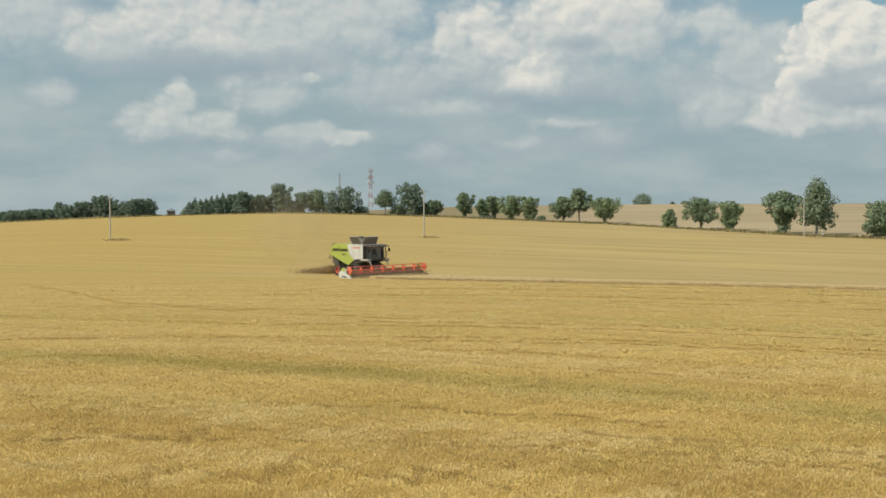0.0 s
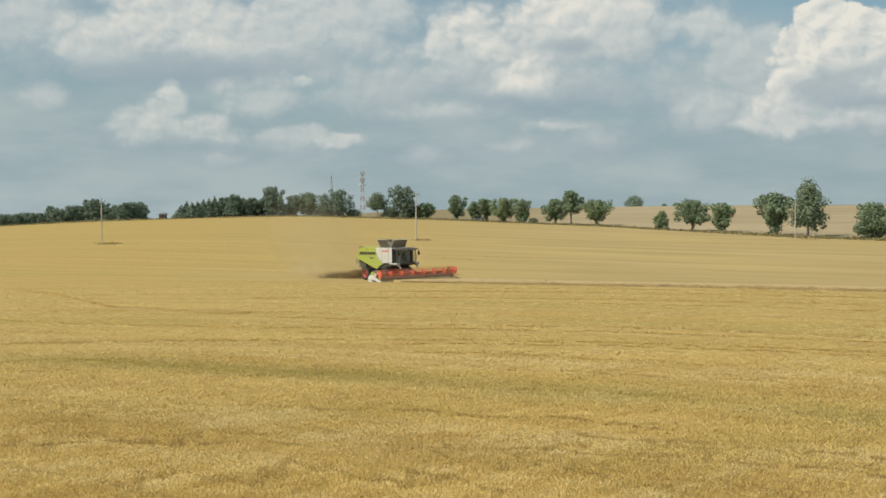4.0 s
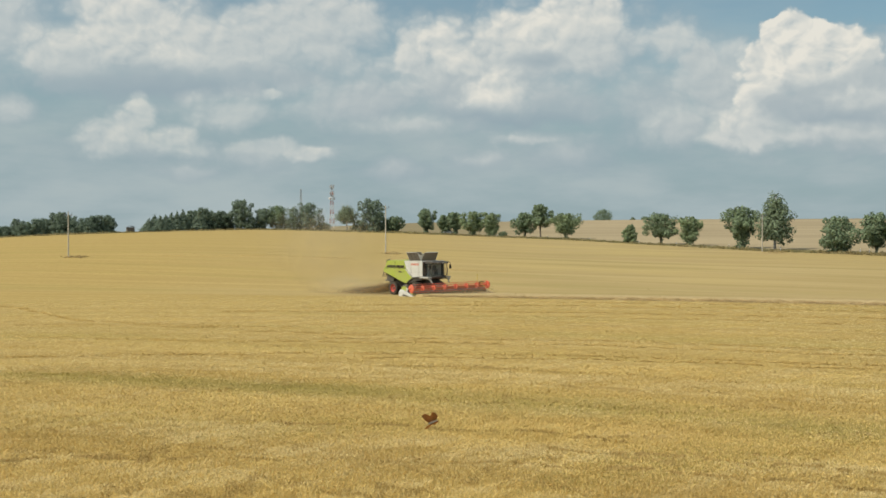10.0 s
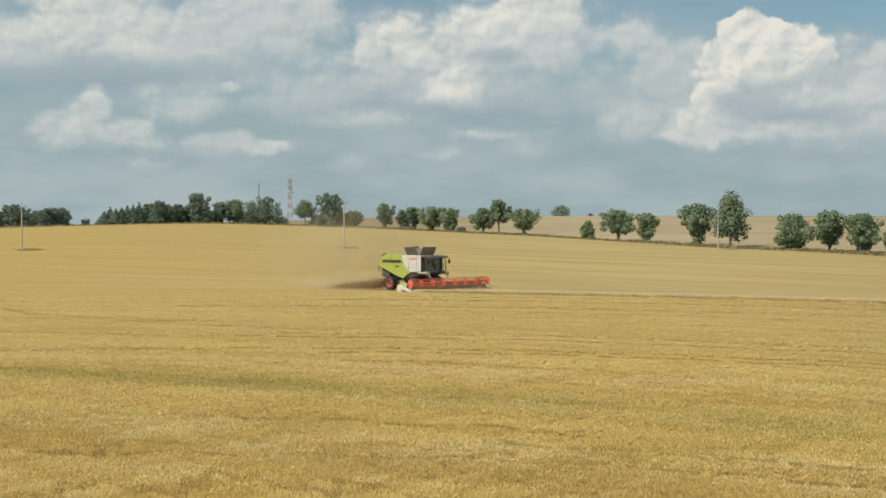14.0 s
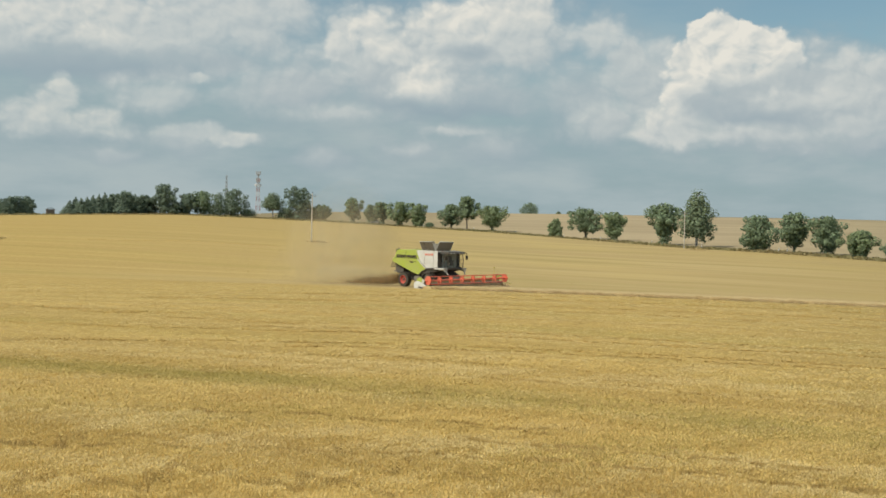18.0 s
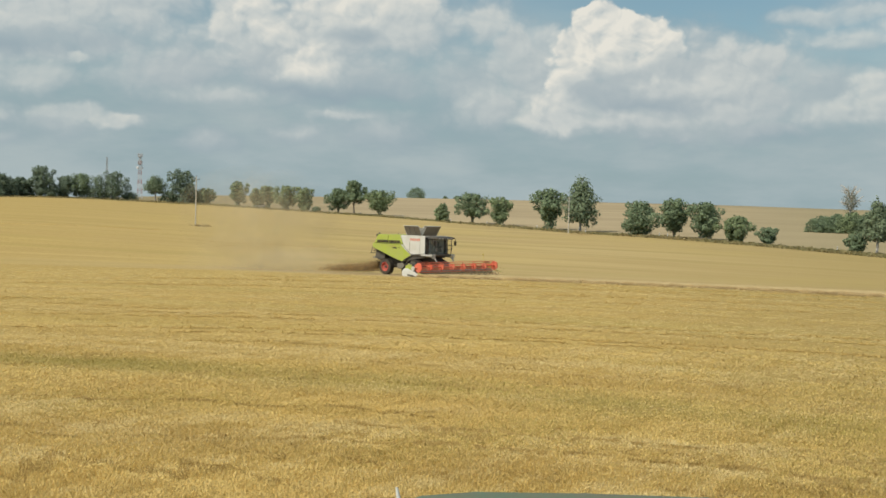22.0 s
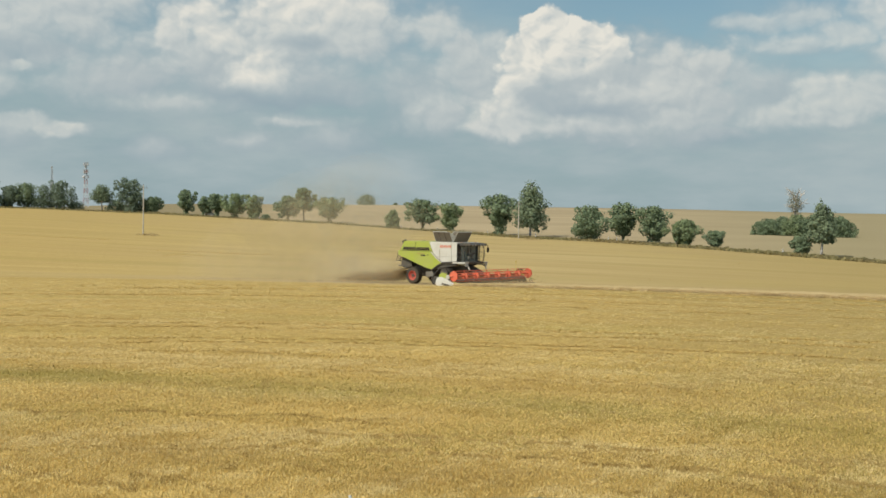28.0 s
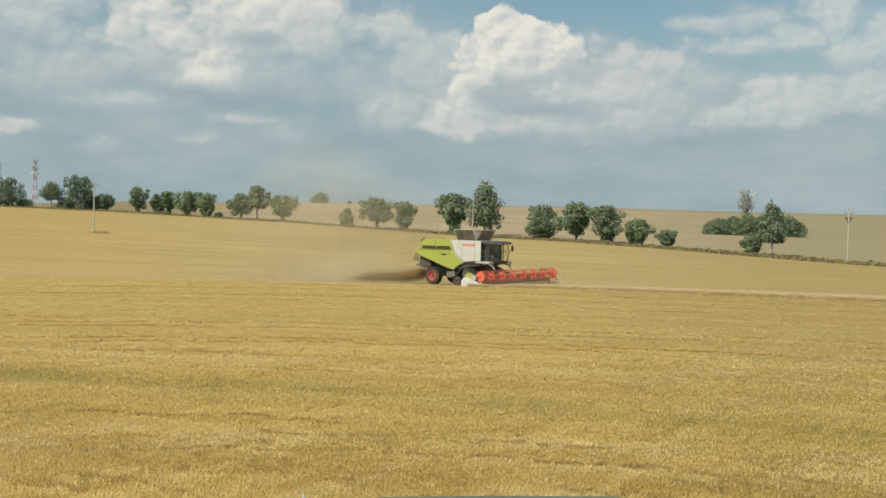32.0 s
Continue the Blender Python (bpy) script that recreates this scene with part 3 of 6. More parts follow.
def crown_points(rs, lobes, n):
    """Points in a bunch of ellipsoids, thicker towards their skins."""
    vol = np.array([l[3] * l[4] * l[5] for l in lobes]) ** 0.75
    pick = rs.choice(len(lobes), n, p=vol / vol.sum())
    d = rs.normal(size=(n, 3))
    d /= np.linalg.norm(d, axis=1)[:, None]
    rad = rs.uniform(0.40, 1.0, n) ** 0.5
    clump = 1 + 0.22 * np.sin(d[:, 0] * 7 + pick) * np.sin(d[:, 1] * 6 + pick * 2) * np.cos(d[:, 2] * 5)
    L = np.array(lobes)[pick]
    fuzz = 1 + np.abs(rs.normal(size=n)) * 0.16
    return L[:, :3] + d * (rad * clump * fuzz)[:, None] * L[:, 3:], d


def tree(name, place, height, width, seed, kind="broad", label="", group="", density=1.0, bare=0.16, skirt=0.26, pale=False):
    rs = np.random.RandomState(seed)
    t = empty(name, *place)
    tagged(t, label, "tree", group)
    h, w = height, width / 2
    bark = BIRCH if kind in ("birch", "dead") else BARK
    bm = bmesh.new()
    lean = rs.uniform(-0.03, 0.03, 2) * h
    top = h * (0.93 if kind in ("conifer", "birch") else 0.62)
    mid = Vector((lean[0], lean[1], h * 0.32))
    r0 = 0.022 * h + 0.05
    rod(bm, (0, 0, -0.4), mid, r0, r0 * 0.72, 7)
    rod(bm, mid, (lean[0] * 1.5, lean[1] * 1.5, top), r0 * 0.72, r0 * 0.18, 7)
    part("trunk", bm, bark, t)
    lobes = []
    if kind == "conifer":
        for k in range(7):
            f = k / 6
            lobes.append((0, 0, h * (0.16 + 0.8 * f), w * (1.0 - 0.9 * f), w * (1.0 - 0.9 * f), h * 0.09))
        n, leaf, mat = int(1900 * density), 0.36, LEAF_DARK
    elif kind in ("birch", "dead"):
        for k in range(26):
            f = k / 25
            a = k * 2.4 + rs.uniform(-0.7, 0.7)
            wide = w * float(np.interp(f, [0, 0.3, 0.6, 1.0], [0.84, 1.0, 0.84, 0.28]))
            lobes.append((lean[0] + math.cos(a) * wide * 0.45, math.sin(a) * wide * 0.45, h * (bare + 0.08 + (0.84 - bare) * f), wide * rs.uniform(0.34, 0.62), wide * rs.uniform(0.34, 0.62), h * rs.uniform(0.06, 0.13)))
        n, leaf, mat = int(4400 * density), 0.24, LEAF_BIRCH
        for k in range(6):
            f = 0.1 + 0.14 * k
            core = w * float(np.interp(f, [0, 0.3, 0.6, 1.0], [0.6, 0.8, 0.62, 0.25])) * 0.72
            lobes.append((lean[0] * (1 + f), lean[1] * (1 + f), h * (bare + 0.06 + (0.84 - bare) * f), core, core, h * 0.10))
        if kind == "dead":
            n, leaf, mat = int(1000 * density), 0.15, LEAF_DRY
            # bare forked twigs above the leaves
            for k in range(16):
                a, b = rs.uniform(0, 6.28), h * rs.uniform(0.5, 0.85)
                out = w * rs.uniform(0.5, 1.0)
                p = Vector((math.cos(a) * out * 0.5, math.sin(a) * out * 0.5, b + h * 0.08))
                bm = bmesh.new()
                rod(bm, (0, 0, b - h * 0.08), p, 0.12, 0.08, 5)
                for _ in range(5):
                    rod(bm, p, p + Vector((math.cos(a + rs.uniform(-1, 1)) * out * 0.6, math.sin(a + rs.uniform(-1, 1)) * out * 0.6, h * rs.uniform(0.0, 0.14))), 0.07, 0.035, 4)
                part("twig", bm, DEADWOOD, t, "bare whitish twig")
    else:
        # half-width of the crown from its foot to its top
        shape = {"cone": (0.34, 0.62, 1.0, 0.80, 0.25), "dome": (0.96, 1.0, 0.92, 0.66, 0.25), "wood": (0.75, 0.95, 1.0, 0.82, 0.30)}.get(kind, (0.50, 0.86, 1.0, 0.80, 0.25))
        z0 = bare * h * (0.0 if kind == "dome" else 1.0)
        tall = h - z0
        for k in range(4):
            f = 0.16 + 0.2 * k
            q = w * float(np.interp(f, [0, 0.2, 0.52, 0.8, 1], shape))
            lobes.append((lean[0], lean[1], z0 + tall * f, q * 0.58, q * 0.58, tall * 0.15))
        for k in range(26):
            f = (k + rs.uniform(0, 1)) / 26 * 0.92 + 0.04
            a = k * 2.4 + rs.uniform(-0.5, 0.5)
            s = w * rs.uniform(0.17, 0.33) * (1.15 - 0.35 * f)
            wild = 0.0 if kind == "dome" else 1.0
            q = max(0.05, w * float(np.interp(f, [0, 0.2, 0.52, 0.8, 1], shape)) * (1 + wild * 0.20 * math.sin(a + seed)) * rs.uniform(0.80 - 0.25 * wild, 1.08 + 0.14 * wild) - s * 0.55)
            lobes.append((lean[0] + math.cos(a) * q, lean[1] + math.sin(a) * q, min(z0 + tall * f, h - s * 0.8), s, s, s * rs.uniform(0.7, 0.95)))
        # shoots round the trunk
        if skirt:
            for k in range(3):
                lobes.append((rs.uniform(-0.06, 0.06) * w, rs.uniform(-0.06, 0.06) * w, (z0 + 0.08 * h) * (0.15 + 0.35 * k), w * skirt, w * skirt, max(0.3, z0 * 0.32)))
        n, leaf, mat = int(3900 * density), 0.29, LEAF_PALE if pale else LEAF_DARK if kind == "wood" else LEAF
    # limbs reach into the lobes
    for l in lobes[4:10]:
        bm = bmesh.new()
        z0 = max(0.12 * h, min(l[2] * 0.6, h * 0.5))
        rod(bm, (lean[0] * z0 / h * 2, lean[1] * z0 / h * 2, z0), (l[0], l[1], l[2]), r0 * 0.36, r0 * 0.10, 5)
        part("limb", bm, bark, t)
    pts, out = crown_points(rs, lobes, n)
    keep = pts[:, 2] > 0.25
    pts, out = pts[keep], out[keep] + np.array([0, 0, 0.35])
    part("crown", quads_mesh("crown", flakes(rs, pts, leaf * (h / 9) ** 0.5, out), mat), mat, t)
    return t


ROAD = "trees along the country road"
BROAD = "rounded dark green broadleaf tree beside the country road"


def road_trees():
    k = 0
    # bearing, base and top elevation in degrees, width in degrees, kind, bare share of the trunk
    for az, top, wid, kind, bare, skirt in (
            (-8.09, 1.73, 1.25, "wood", 0.10, 0.3), (-7.0, 1.29, 0.95, "wood", 0.15, 0.3), (-6.23, 1.40, 1.40, "broad", 0.2, 0.35), (-4.84, 1.57, 1.45, "wood", 0.1, 0.4),
            (-2.85, 1.46, 1.40, "birch", 0.28, 0), (-1.52, 1.80, 1.45, "wood", 0.08, 0.5), (-0.45, 0.90, 0.90, "broad", 0.15, 0.4), (1.07, 1.27, 1.0, "broad", 0.22, 0.25),
            (1.95, 0.96, 0.75, "cone", 0.15, 0.3), (2.51, 1.10, 0.82, "broad", 0.3, 0.3), (3.41, 1.13, 1.2, "broad", 0.2, 0.3), (4.31, 1.10, 1.1, "cone", 0.1, 0.4),
            (5.98, 1.07, 1.2, "broad", 0.18, 0.12), (6.78, 1.47, 1.15, "broad", 0.36, 0), (8.01, 1.03, 1.5, "broad", 0.28, 0.14), (11.17, 0.44, 0.74, "dome", 0.0, 0),
            (12.65, 0.99, 1.5, "broad", 0.24, 0.12), (14.04, 0.82, 1.3, "cone", 0.22, 0.30), (16.48, 1.30, 1.8, "cone", 0.24, 0.30), (18.02, 1.98, 2.1, "birch", 0.13, 0),
            (20.87, 0.80, 1.85, "broad", 0.16, 0.42), (22.60, 0.97, 1.62, "cone", 0.20, 0.08), (24.05, 0.82, 1.80, "broad", 0.22, 0.34), (25.65, 0.18, 1.5, "cone", 0.10, 0.3),
            (27.05, -0.34, 1.1, "cone", 0.16, 0.3), (31.04, -0.51, 1.0, "cone", 0.10, 0.35), (31.95, 1.11, 1.5, "birch", 0.22, 0)):
        r = float(edge_r(az)) + 9 + (k * 37 % 5)
        x, y, z = at(az, r)
        h = 5 + r * math.tan(radians(top)) - z
        w = r * radians(wid) * 1.06
        k += 1
        label = {"dome": "low round roadside bush with leaves down to the ground", "cone": "roadside tree with leafy shoots round its short trunk", "birch": "tall birch with a pale trunk and drooping crown"}.get(kind, BROAD)
        tree("birch_tree" if kind == "birch" else "roadside_tree", (x, y, z), h, w, 100 + k, kind, label, ROAD, bare=bare, skirt=skirt, pale=az in (3.41, 4.31, 8.01, 11.17, 14.04, 25.65))


def woods():
    rs = np.random.RandomState(5)
    # low growth between the trees of the row on the crest
    for i, (az, top, wid) in enumerate(((-7.5, 0.85, 1.1), (-5.5, 0.75, 1.0), (-4.1, 0.62, 0.9), (-2.2, 0.7, 1.0), (-0.9, 0.8, 1.0), (4.9, 0.12, 0.5))):
        r = float(edge_r(az)) + 13
        x, y, z = at(az, r)
        tree("hedge_bush", (x, y, z), 5 + r * math.tan(radians(top)) - z, r * radians(wid), 360 + i, "dome", "leafy bush between the roadside trees", "bushes along the road", 0.6, 0.0)
    # wood behind the crest, and the row of conifers beside it
    for i in range(22):
        az = -21.6 + i * 0.345
        r = float(edge_r(az)) + 25 + rs.uniform(0, 25)
        x, y, z = at(az, r)
        top = np.interp(az, [-21.6, -20.1, -19, -17.8, -16.6, -15.5, -14.2], [0.16, 0.36, 0.58, 0.76, 1.02, 0.86, 0.90]) + rs.uniform(-0.22, 0.12)
        h = max(4.0, 5 + r * math.tan(radians(top)) - z)
        tree("woodland_tree", (x, y, z), h, max(6.5, r * radians(rs.uniform(0.65, 1.1))), 300 + i, "wood", "dark green tree of a wood behind the crest", "wood behind the crest", 0.8, 0.02)
    for i in range(15):
        az = -12.45 + i * 0.265
        r = float(edge_r(az)) + 12 + rs.uniform(0, 12)
        x, y, z = at(az, r)
        con = i < 8 or i == 9
        top = np.interp(az, [-12.4, -11.5, -10.5, -9.9, -9.3, -8.7], [0.86, 1.05, 1.18, 1.28, 1.15, 1.08]) + rs.uniform(-0.08, 0.08)
        h = 5 + r * math.tan(radians(top)) - z
        tree("conifer_tree" if con else "woodland_tree", (x, y, z), h, 6.4 if con else 7.6, 340 + i, "conifer" if con else "wood",
             "dark conifer in a dense row on the crest" if con else "dark green tree at the end of the conifer row", "row of trees on the crest", 0.9, 0.02)


def far_bushes():
    # clump in the far field with a half-dead birch, and round bushes on the skyline
    for i, (az, el, back) in enumerate(((29.2, 0.16, 0), (29.5, 0.30, 1), (29.85, 0.26, 0), (30.15, 0.40, 1), (30.5, 0.30, 0), (30.85, 0.48, 1), (31.2, 0.28, 0), (31.55, 0.50, 1), (31.9, 0.32, 0), (32.2, 0.46, 1),
                                        (32.5, 0.38, 0), (32.75, 0.46, 1), (33.0, 0.26, 0))):
        r = 333 + 4.5 * back
        x, y, z = at(az, r)
        tree("shrub", (x, y, z - 0.3), 5 + r * math.tan(radians(el)) - z + 0.3, 6.6, 400 + i, "dome", "dense green shrub in a thicket out in the stubble", "thicket in the far field", 0.7, 0.0, pale=i in (4, 5))
    x, y, z = at(30.75, 344)
    tree("half_dead_birch", (x, y, z), 5 + 344 * math.tan(radians(1.66)) - z, 6.4, 420, "dead", "half-dead birch with bare whitish twigs above the thicket", "thicket in the far field", 1.0, 0.45)
    for az, el, wid, s in ((9.9, 1.20, 1.05, 430), (11.9, 0.84, 0.5, 431), (11.3, 0.80, 0.3, 432)):
        x, y, z = at(az, 905)
        tree("skyline_bush", (x, y, z - 2), 905 * math.tan(radians(el)) + 5 - z + 2, 905 * radians(wid), s, "dome", "dark rounded bush on the far skyline", "bushes on the skyline", 1.0, 0.0)


# ---- poles, masts and the roadside ----
def utility_pole(az, r, top_el, tilt=0.0):
    x, y, z = at(az, r)
    h = 5 + r * math.tan(radians(top_el)) - z
    p = empty("utility_pole", x, y, z, 25 - az)
    tagged(p, "slender concrete power line pole standing in the grain field", "utility pole", "power line poles")
    bm = bmesh.new()
    rod(bm, (0, 0, -0.5), (tilt, 0, h), 0.14, 0.09, 10)
    part("shaft", bm, CONCRETE, p)
    bm = bmesh.new()
    box(bm, -0.75, 0.75, -0.05, 0.05, h - 0.55, h - 0.45, 0.01)
    part("crossarm", bm, GALV, p, "galvanised steel crossarm")
    for ix in (-0.65, 0.0, 0.65):
        bm = bmesh.new()
        b = h - 0.45 if ix else h
        rod(bm, (ix, 0, b), (ix, 0, b + 0.12), 0.02, n=6)
        rod(bm, (ix, 0, b + 0.10), (ix, 0, b + 0.26), 0.06, 0.035, 8)
        part("insulator", bm, PORCELAIN, p)
    return h, p


def lattice_tower(name, az, r, top_el, wide, painted, label):
    x, y, z = at(az, r)
    h = 5 + r * math.tan(radians(top_el)) - z
    t = empty(name, x, y, z, 20)
    tagged(t, label, "radio mast", "masts behind the trees")
    n = 9
    for k in range(n):
        z0, z1 = h * k / n, h * (k + 1) / n
        a0, a1 = wide * (1 - 0.72 * k / n), wide * (1 - 0.72 * (k + 1) / n)
        bm = bmesh.new()
        for i in range(4):
            sx, sy = (1, 1, -1, -1)[i], (1, -1, -1, 1)[i]
            tx, ty = (1, -1, -1, 1)[i], (-1, -1, 1, 1)[i]
            rod(bm, (sx * a0, sy * a0, z0), (sx * a1, sy * a1, z1), 0.075 if painted else 0.06, n=5)
            rod(bm, (sx * a0, sy * a0, z0), (tx * a1, ty * a1, z1), 0.04 if painted else 0.03, n=4)
            rod(bm, (tx * a0, ty * a0, z0), (sx * a1, sy * a1, z1), 0.04 if painted else 0.03, n=4)
            rod(bm, (sx * a1, sy * a1, z1), (tx * a1, ty * a1, z1), 0.04 if painted else 0.03, n=4)
        part("lattice_section", bm, (MAST_RED if k % 2 else MAST_GREY) if painted else GALV, t)
    if painted:
        for zf in (0.80, 0.97):
            bm = bmesh.new()
            rod(bm, (0, 0, h * zf), (0, 0, h * zf + 0.25), wide * 0.85, n=12)
            part("platform", bm, GALV, t)
            for i in range(6):
                c, s = math.cos(i * 1.047), math.sin(i * 1.047)
                bm = bmesh.new()
                box(bm, -0.16, 0.16, -0.1, 0.1, h * zf, h * zf + 1.9, 0.03, Matrix.Translation((c * wide * 0.9, s * wide * 0.9, 0)))
                part("panel_antenna", bm, MAST_GREY, t, "grey panel antenna")
        for ix in (-1, 1):
            bm = bmesh.new()
            rod(bm, (ix * wide * 0.9, 0, h * 0.72), (ix * (wide * 0.9 + 0.5), -0.2, h * 0.72), 0.75, 0.6, 14)
            part("dish_antenna", bm, MAST_GREY, t, "grey microwave dish")
    bm = bmesh.new()
    rod(bm, (0, 0, h * 0.98), (0, 0, h * 1.06), 0.05, 0.02, 5)
    part("lightning_rod", bm, GALV, t)


def roadside():
    # verge between field and road, the road, and low growth on the verge
    azs = np.arange(-30, 46, 0.5)

    def strip(name, d0, d1, lift, mat, label, cat):
        r = edge_r(azs)
        co, faces = [], []
        for k in range(4):
            d = d0 + (d1 - d0) * k / 3
            rr = r + d
            x, y = rr * np.sin(np.radians(azs)), rr * np.cos(np.radians(azs))
            co.append(np.stack([x, y, ground_polar(azs, rr) + lift], 1))
        n = len(azs)
        for k in range(3):
            faces += [(k * n + i, k * n + i + 1, (k + 1) * n + i + 1, (k + 1) * n + i) for i in range(n - 1)]
        me = bpy.data.meshes.new(name)
        me.from_pydata(np.concatenate(co).tolist(), [], faces)
        me.shade_smooth()
        me.materials.append(mat)
        tagged(new(name, me), label, cat, kind="structure")

    grass = material("dry_verge_grass", (0.25, 0.21, 0.09), 0.95, second=(0.34, 0.26, 0.13), scale=0.12, spread=0.4)
    strip("verge", 0.5, 9.0, 0.06, grass, "dry green-brown grass verge of the country road", "verge")
    strip("road", 9.2, 14.0, 0.08, ASPHALT, "narrow asphalt country road behind the verge", "road")
    rs = np.random.RandomState(9)
    n = 20000
    a = rs.uniform(-26, 42, n)
    r = edge_r(a) + rs.uniform(-0.5, 9.5, n)
    h = 0.15 + 0.85 * rs.uniform(0, 1, n) ** 1.6 * (0.35 + 0.65 * np.sin(a * 2.1 + np.sin(a * 5.0)) ** 2)
    c = np.stack([r * np.sin(np.radians(a)), r * np.cos(np.radians(a)), ground_polar(a, r) + h * 0.5], 1)
    q = flakes(rs, c, 0.30)
    weeds = material("roadside_weeds", (0.27, 0.26, 0.115), 0.9, second=(0.40, 0.32, 0.165), scale=0.05, island=0.25, thin=0.5)
    tagged(new("verge_weeds", quads_mesh("verge_weeds", q, weeds)), "tall weeds and dry grass along the verge", "weeds", kind="stuff")
    for az in (2.3, 4.6, 7.1, 9.2, 11.6, 13.4, 15.9, 18.3, 21.9, 22.3, 30.2):
        rr = float(edge_r(az)) + 6.5
        x, y, z = at(az, rr)
        p = empty("marker_post", x, y, z, -az)
        tagged(p, "white roadside marker post with a dark band", "marker post", "roadside marker posts")
        bm = bmesh.new()
        box(bm, -0.09, 0.09, -0.06, 0.06, -0.1, 1.05, 0.02)
        part("post", bm, MAST_WHITE, p)
        bm = bmesh.new()
        box(bm, -0.095, 0.095, -0.065, 0.065, 0.72, 0.86, 0.005)
        part("band", bm, DARK, p, "dark reflector band")
    # heaps of straw round the pole foot and in the stubble
    for az, rr, w in ((-0.7, 216, 2.2), (18.1, 262, 3.0), (-15.8, 203, 2.6)):
        x, y, z = at(az, rr)
        pts = rs.normal(size=(260, 3)) * np.array([w * 0.40, 0.9, 0.16])
        pts[:, 2] = np.abs(pts[:, 2])
        m = material("dry_weed_tuft", (0.44, 0.34, 0.165), 0.9, second=(0.38, 0.29, 0.13), scale=0.4, island=0.3)
        ob = new("weed_patch", quads_mesh("weed_patch", flakes(rs, pts, 0.13), m))
        ob.matrix_basis = pose(x, y, z, 0, 0, -az)
        tagged(ob, "uncut weeds round the foot of a pole", "weeds", kind="stuff")


def car(az, d):
    r = float(edge_r(az)) + d
    x, y, z = at(az, r)
    c = empty("car", x, y, z + 0.1, -az + 8)
    tagged(c, "small white car on the country road", "car")
    bm = bmesh.new()
    prism(bm, [(-2.0, 0.35), (-2.05, 0.85), (-1.75, 0.98), (-1.15, 1.05), (-0.75, 1.45), (0.75, 1.48), (1.45, 1.0), (2.0, 0.85), (2.05, 0.4)], -0.82, 0.82, 0.06)
    part("body", bm, MAST_WHITE, c)
    for s in (-1, 1):
        bm = bmesh.new()
        prism(bm, [(-1.0, 1.06), (-0.68, 1.38), (0.68, 1.40), (1.25, 1.06)], s * 0.825 - 0.012, s * 0.825 + 0.012)
        part("side_window", bm, GLASS, c)
        for ix in (-1.25, 1.25):
            bm = bmesh.new()
            wheel_profile(bm, [(-0.1, 0.18), (-0.1, 0.30), (0.1, 0.30), (0.1, 0.18)], 16)
            w = part("wheel", bm, BLACK, c)
            w.matrix_basis = pose(ix, s * 0.74, 0.30)
            bm = bmesh.new()
            rod(bm, (0, -0.085, 0), (0, 0.085, 0), 0.19, n=14)
            part("rim", bm, PALE, w, "grey steel rim")


def hut():
    x, y, z = at(-13.32, float(edge_r(-13.32)) + 14)
    h = empty("field_hut", x, y, z - 0.2, 20)
    tagged(h, "small dark raised hide on the crest", "hut")
    bm = bmesh.new()
    box(bm, -1.3, 1.3, -1.1, 1.1, 0.5, 2.1, 0.03)
    part("cabin", bm, WOOD, h)
    bm = bmesh.new()
    prism(bm, [(-1.9, 2.05), (0, 2.65), (1.9, 2.05), (0, 2.5)], -1.5, 1.5)
    part("roof", bm, DARK, h)
    for sx in (-1, 1):
        for sy in (-1, 1):
            bm = bmesh.new()
            rod(bm, (sx * 1.3, sy * 1.05, -0.3), (sx * 1.1, sy * 0.95, 0.55), 0.07, n=6)
            part("leg", bm, WOOD, h)


road_trees()
woods()
far_bushes()
def switch_bracket(h, p):
    bm = bmesh.new()
    for sx in (-1, 1):
        rod(bm, (0, 0, h - 2.1), (sx * 0.42, 0, h - 1.35), 0.07, n=6)
        box(bm, sx * 0.42 - 0.11, sx * 0.42 + 0.11, -0.1, 0.1, h - 1.45, h - 1.05, 0.02)
    rod(bm, (-0.42, 0, h - 1.35), (0.42, 0, h - 1.35), 0.05, n=6)
    part("switch_bracket", bm, DARK, p, "dark switchgear bracket below the pole top")


POLES = [utility_pole(-16.17, 205, 1.08), utility_pole(-0.95, 218, 1.43), utility_pole(17.45, 271.5, 0.92), utility_pole(35.42, 200, 0.73)]
switch_bracket(*POLES[3])
lattice_tower("radio_mast", -3.61, 620, 2.34, 1.2, True, "red and white lattice radio mast with dishes and panel antennas")
lattice_tower("grey_radio_mast", -5.14, 650, 2.22, 0.9, False, "thin grey lattice mast with a platform")
roadside()
car(2.18, 11.5)
hut()


# ---- the harvester ----
def side_panel(name, outline, mat, thing, label="", deep=0.05, grow=0.0):
    for s in (-1, 1):
        bm = bmesh.new()
        y = s * (1.50 + grow)
        prism(bm, outline, min(y, y + s * deep), max(y, y + s * deep), 0.018)
        part(name, bm, mat, thing, label)


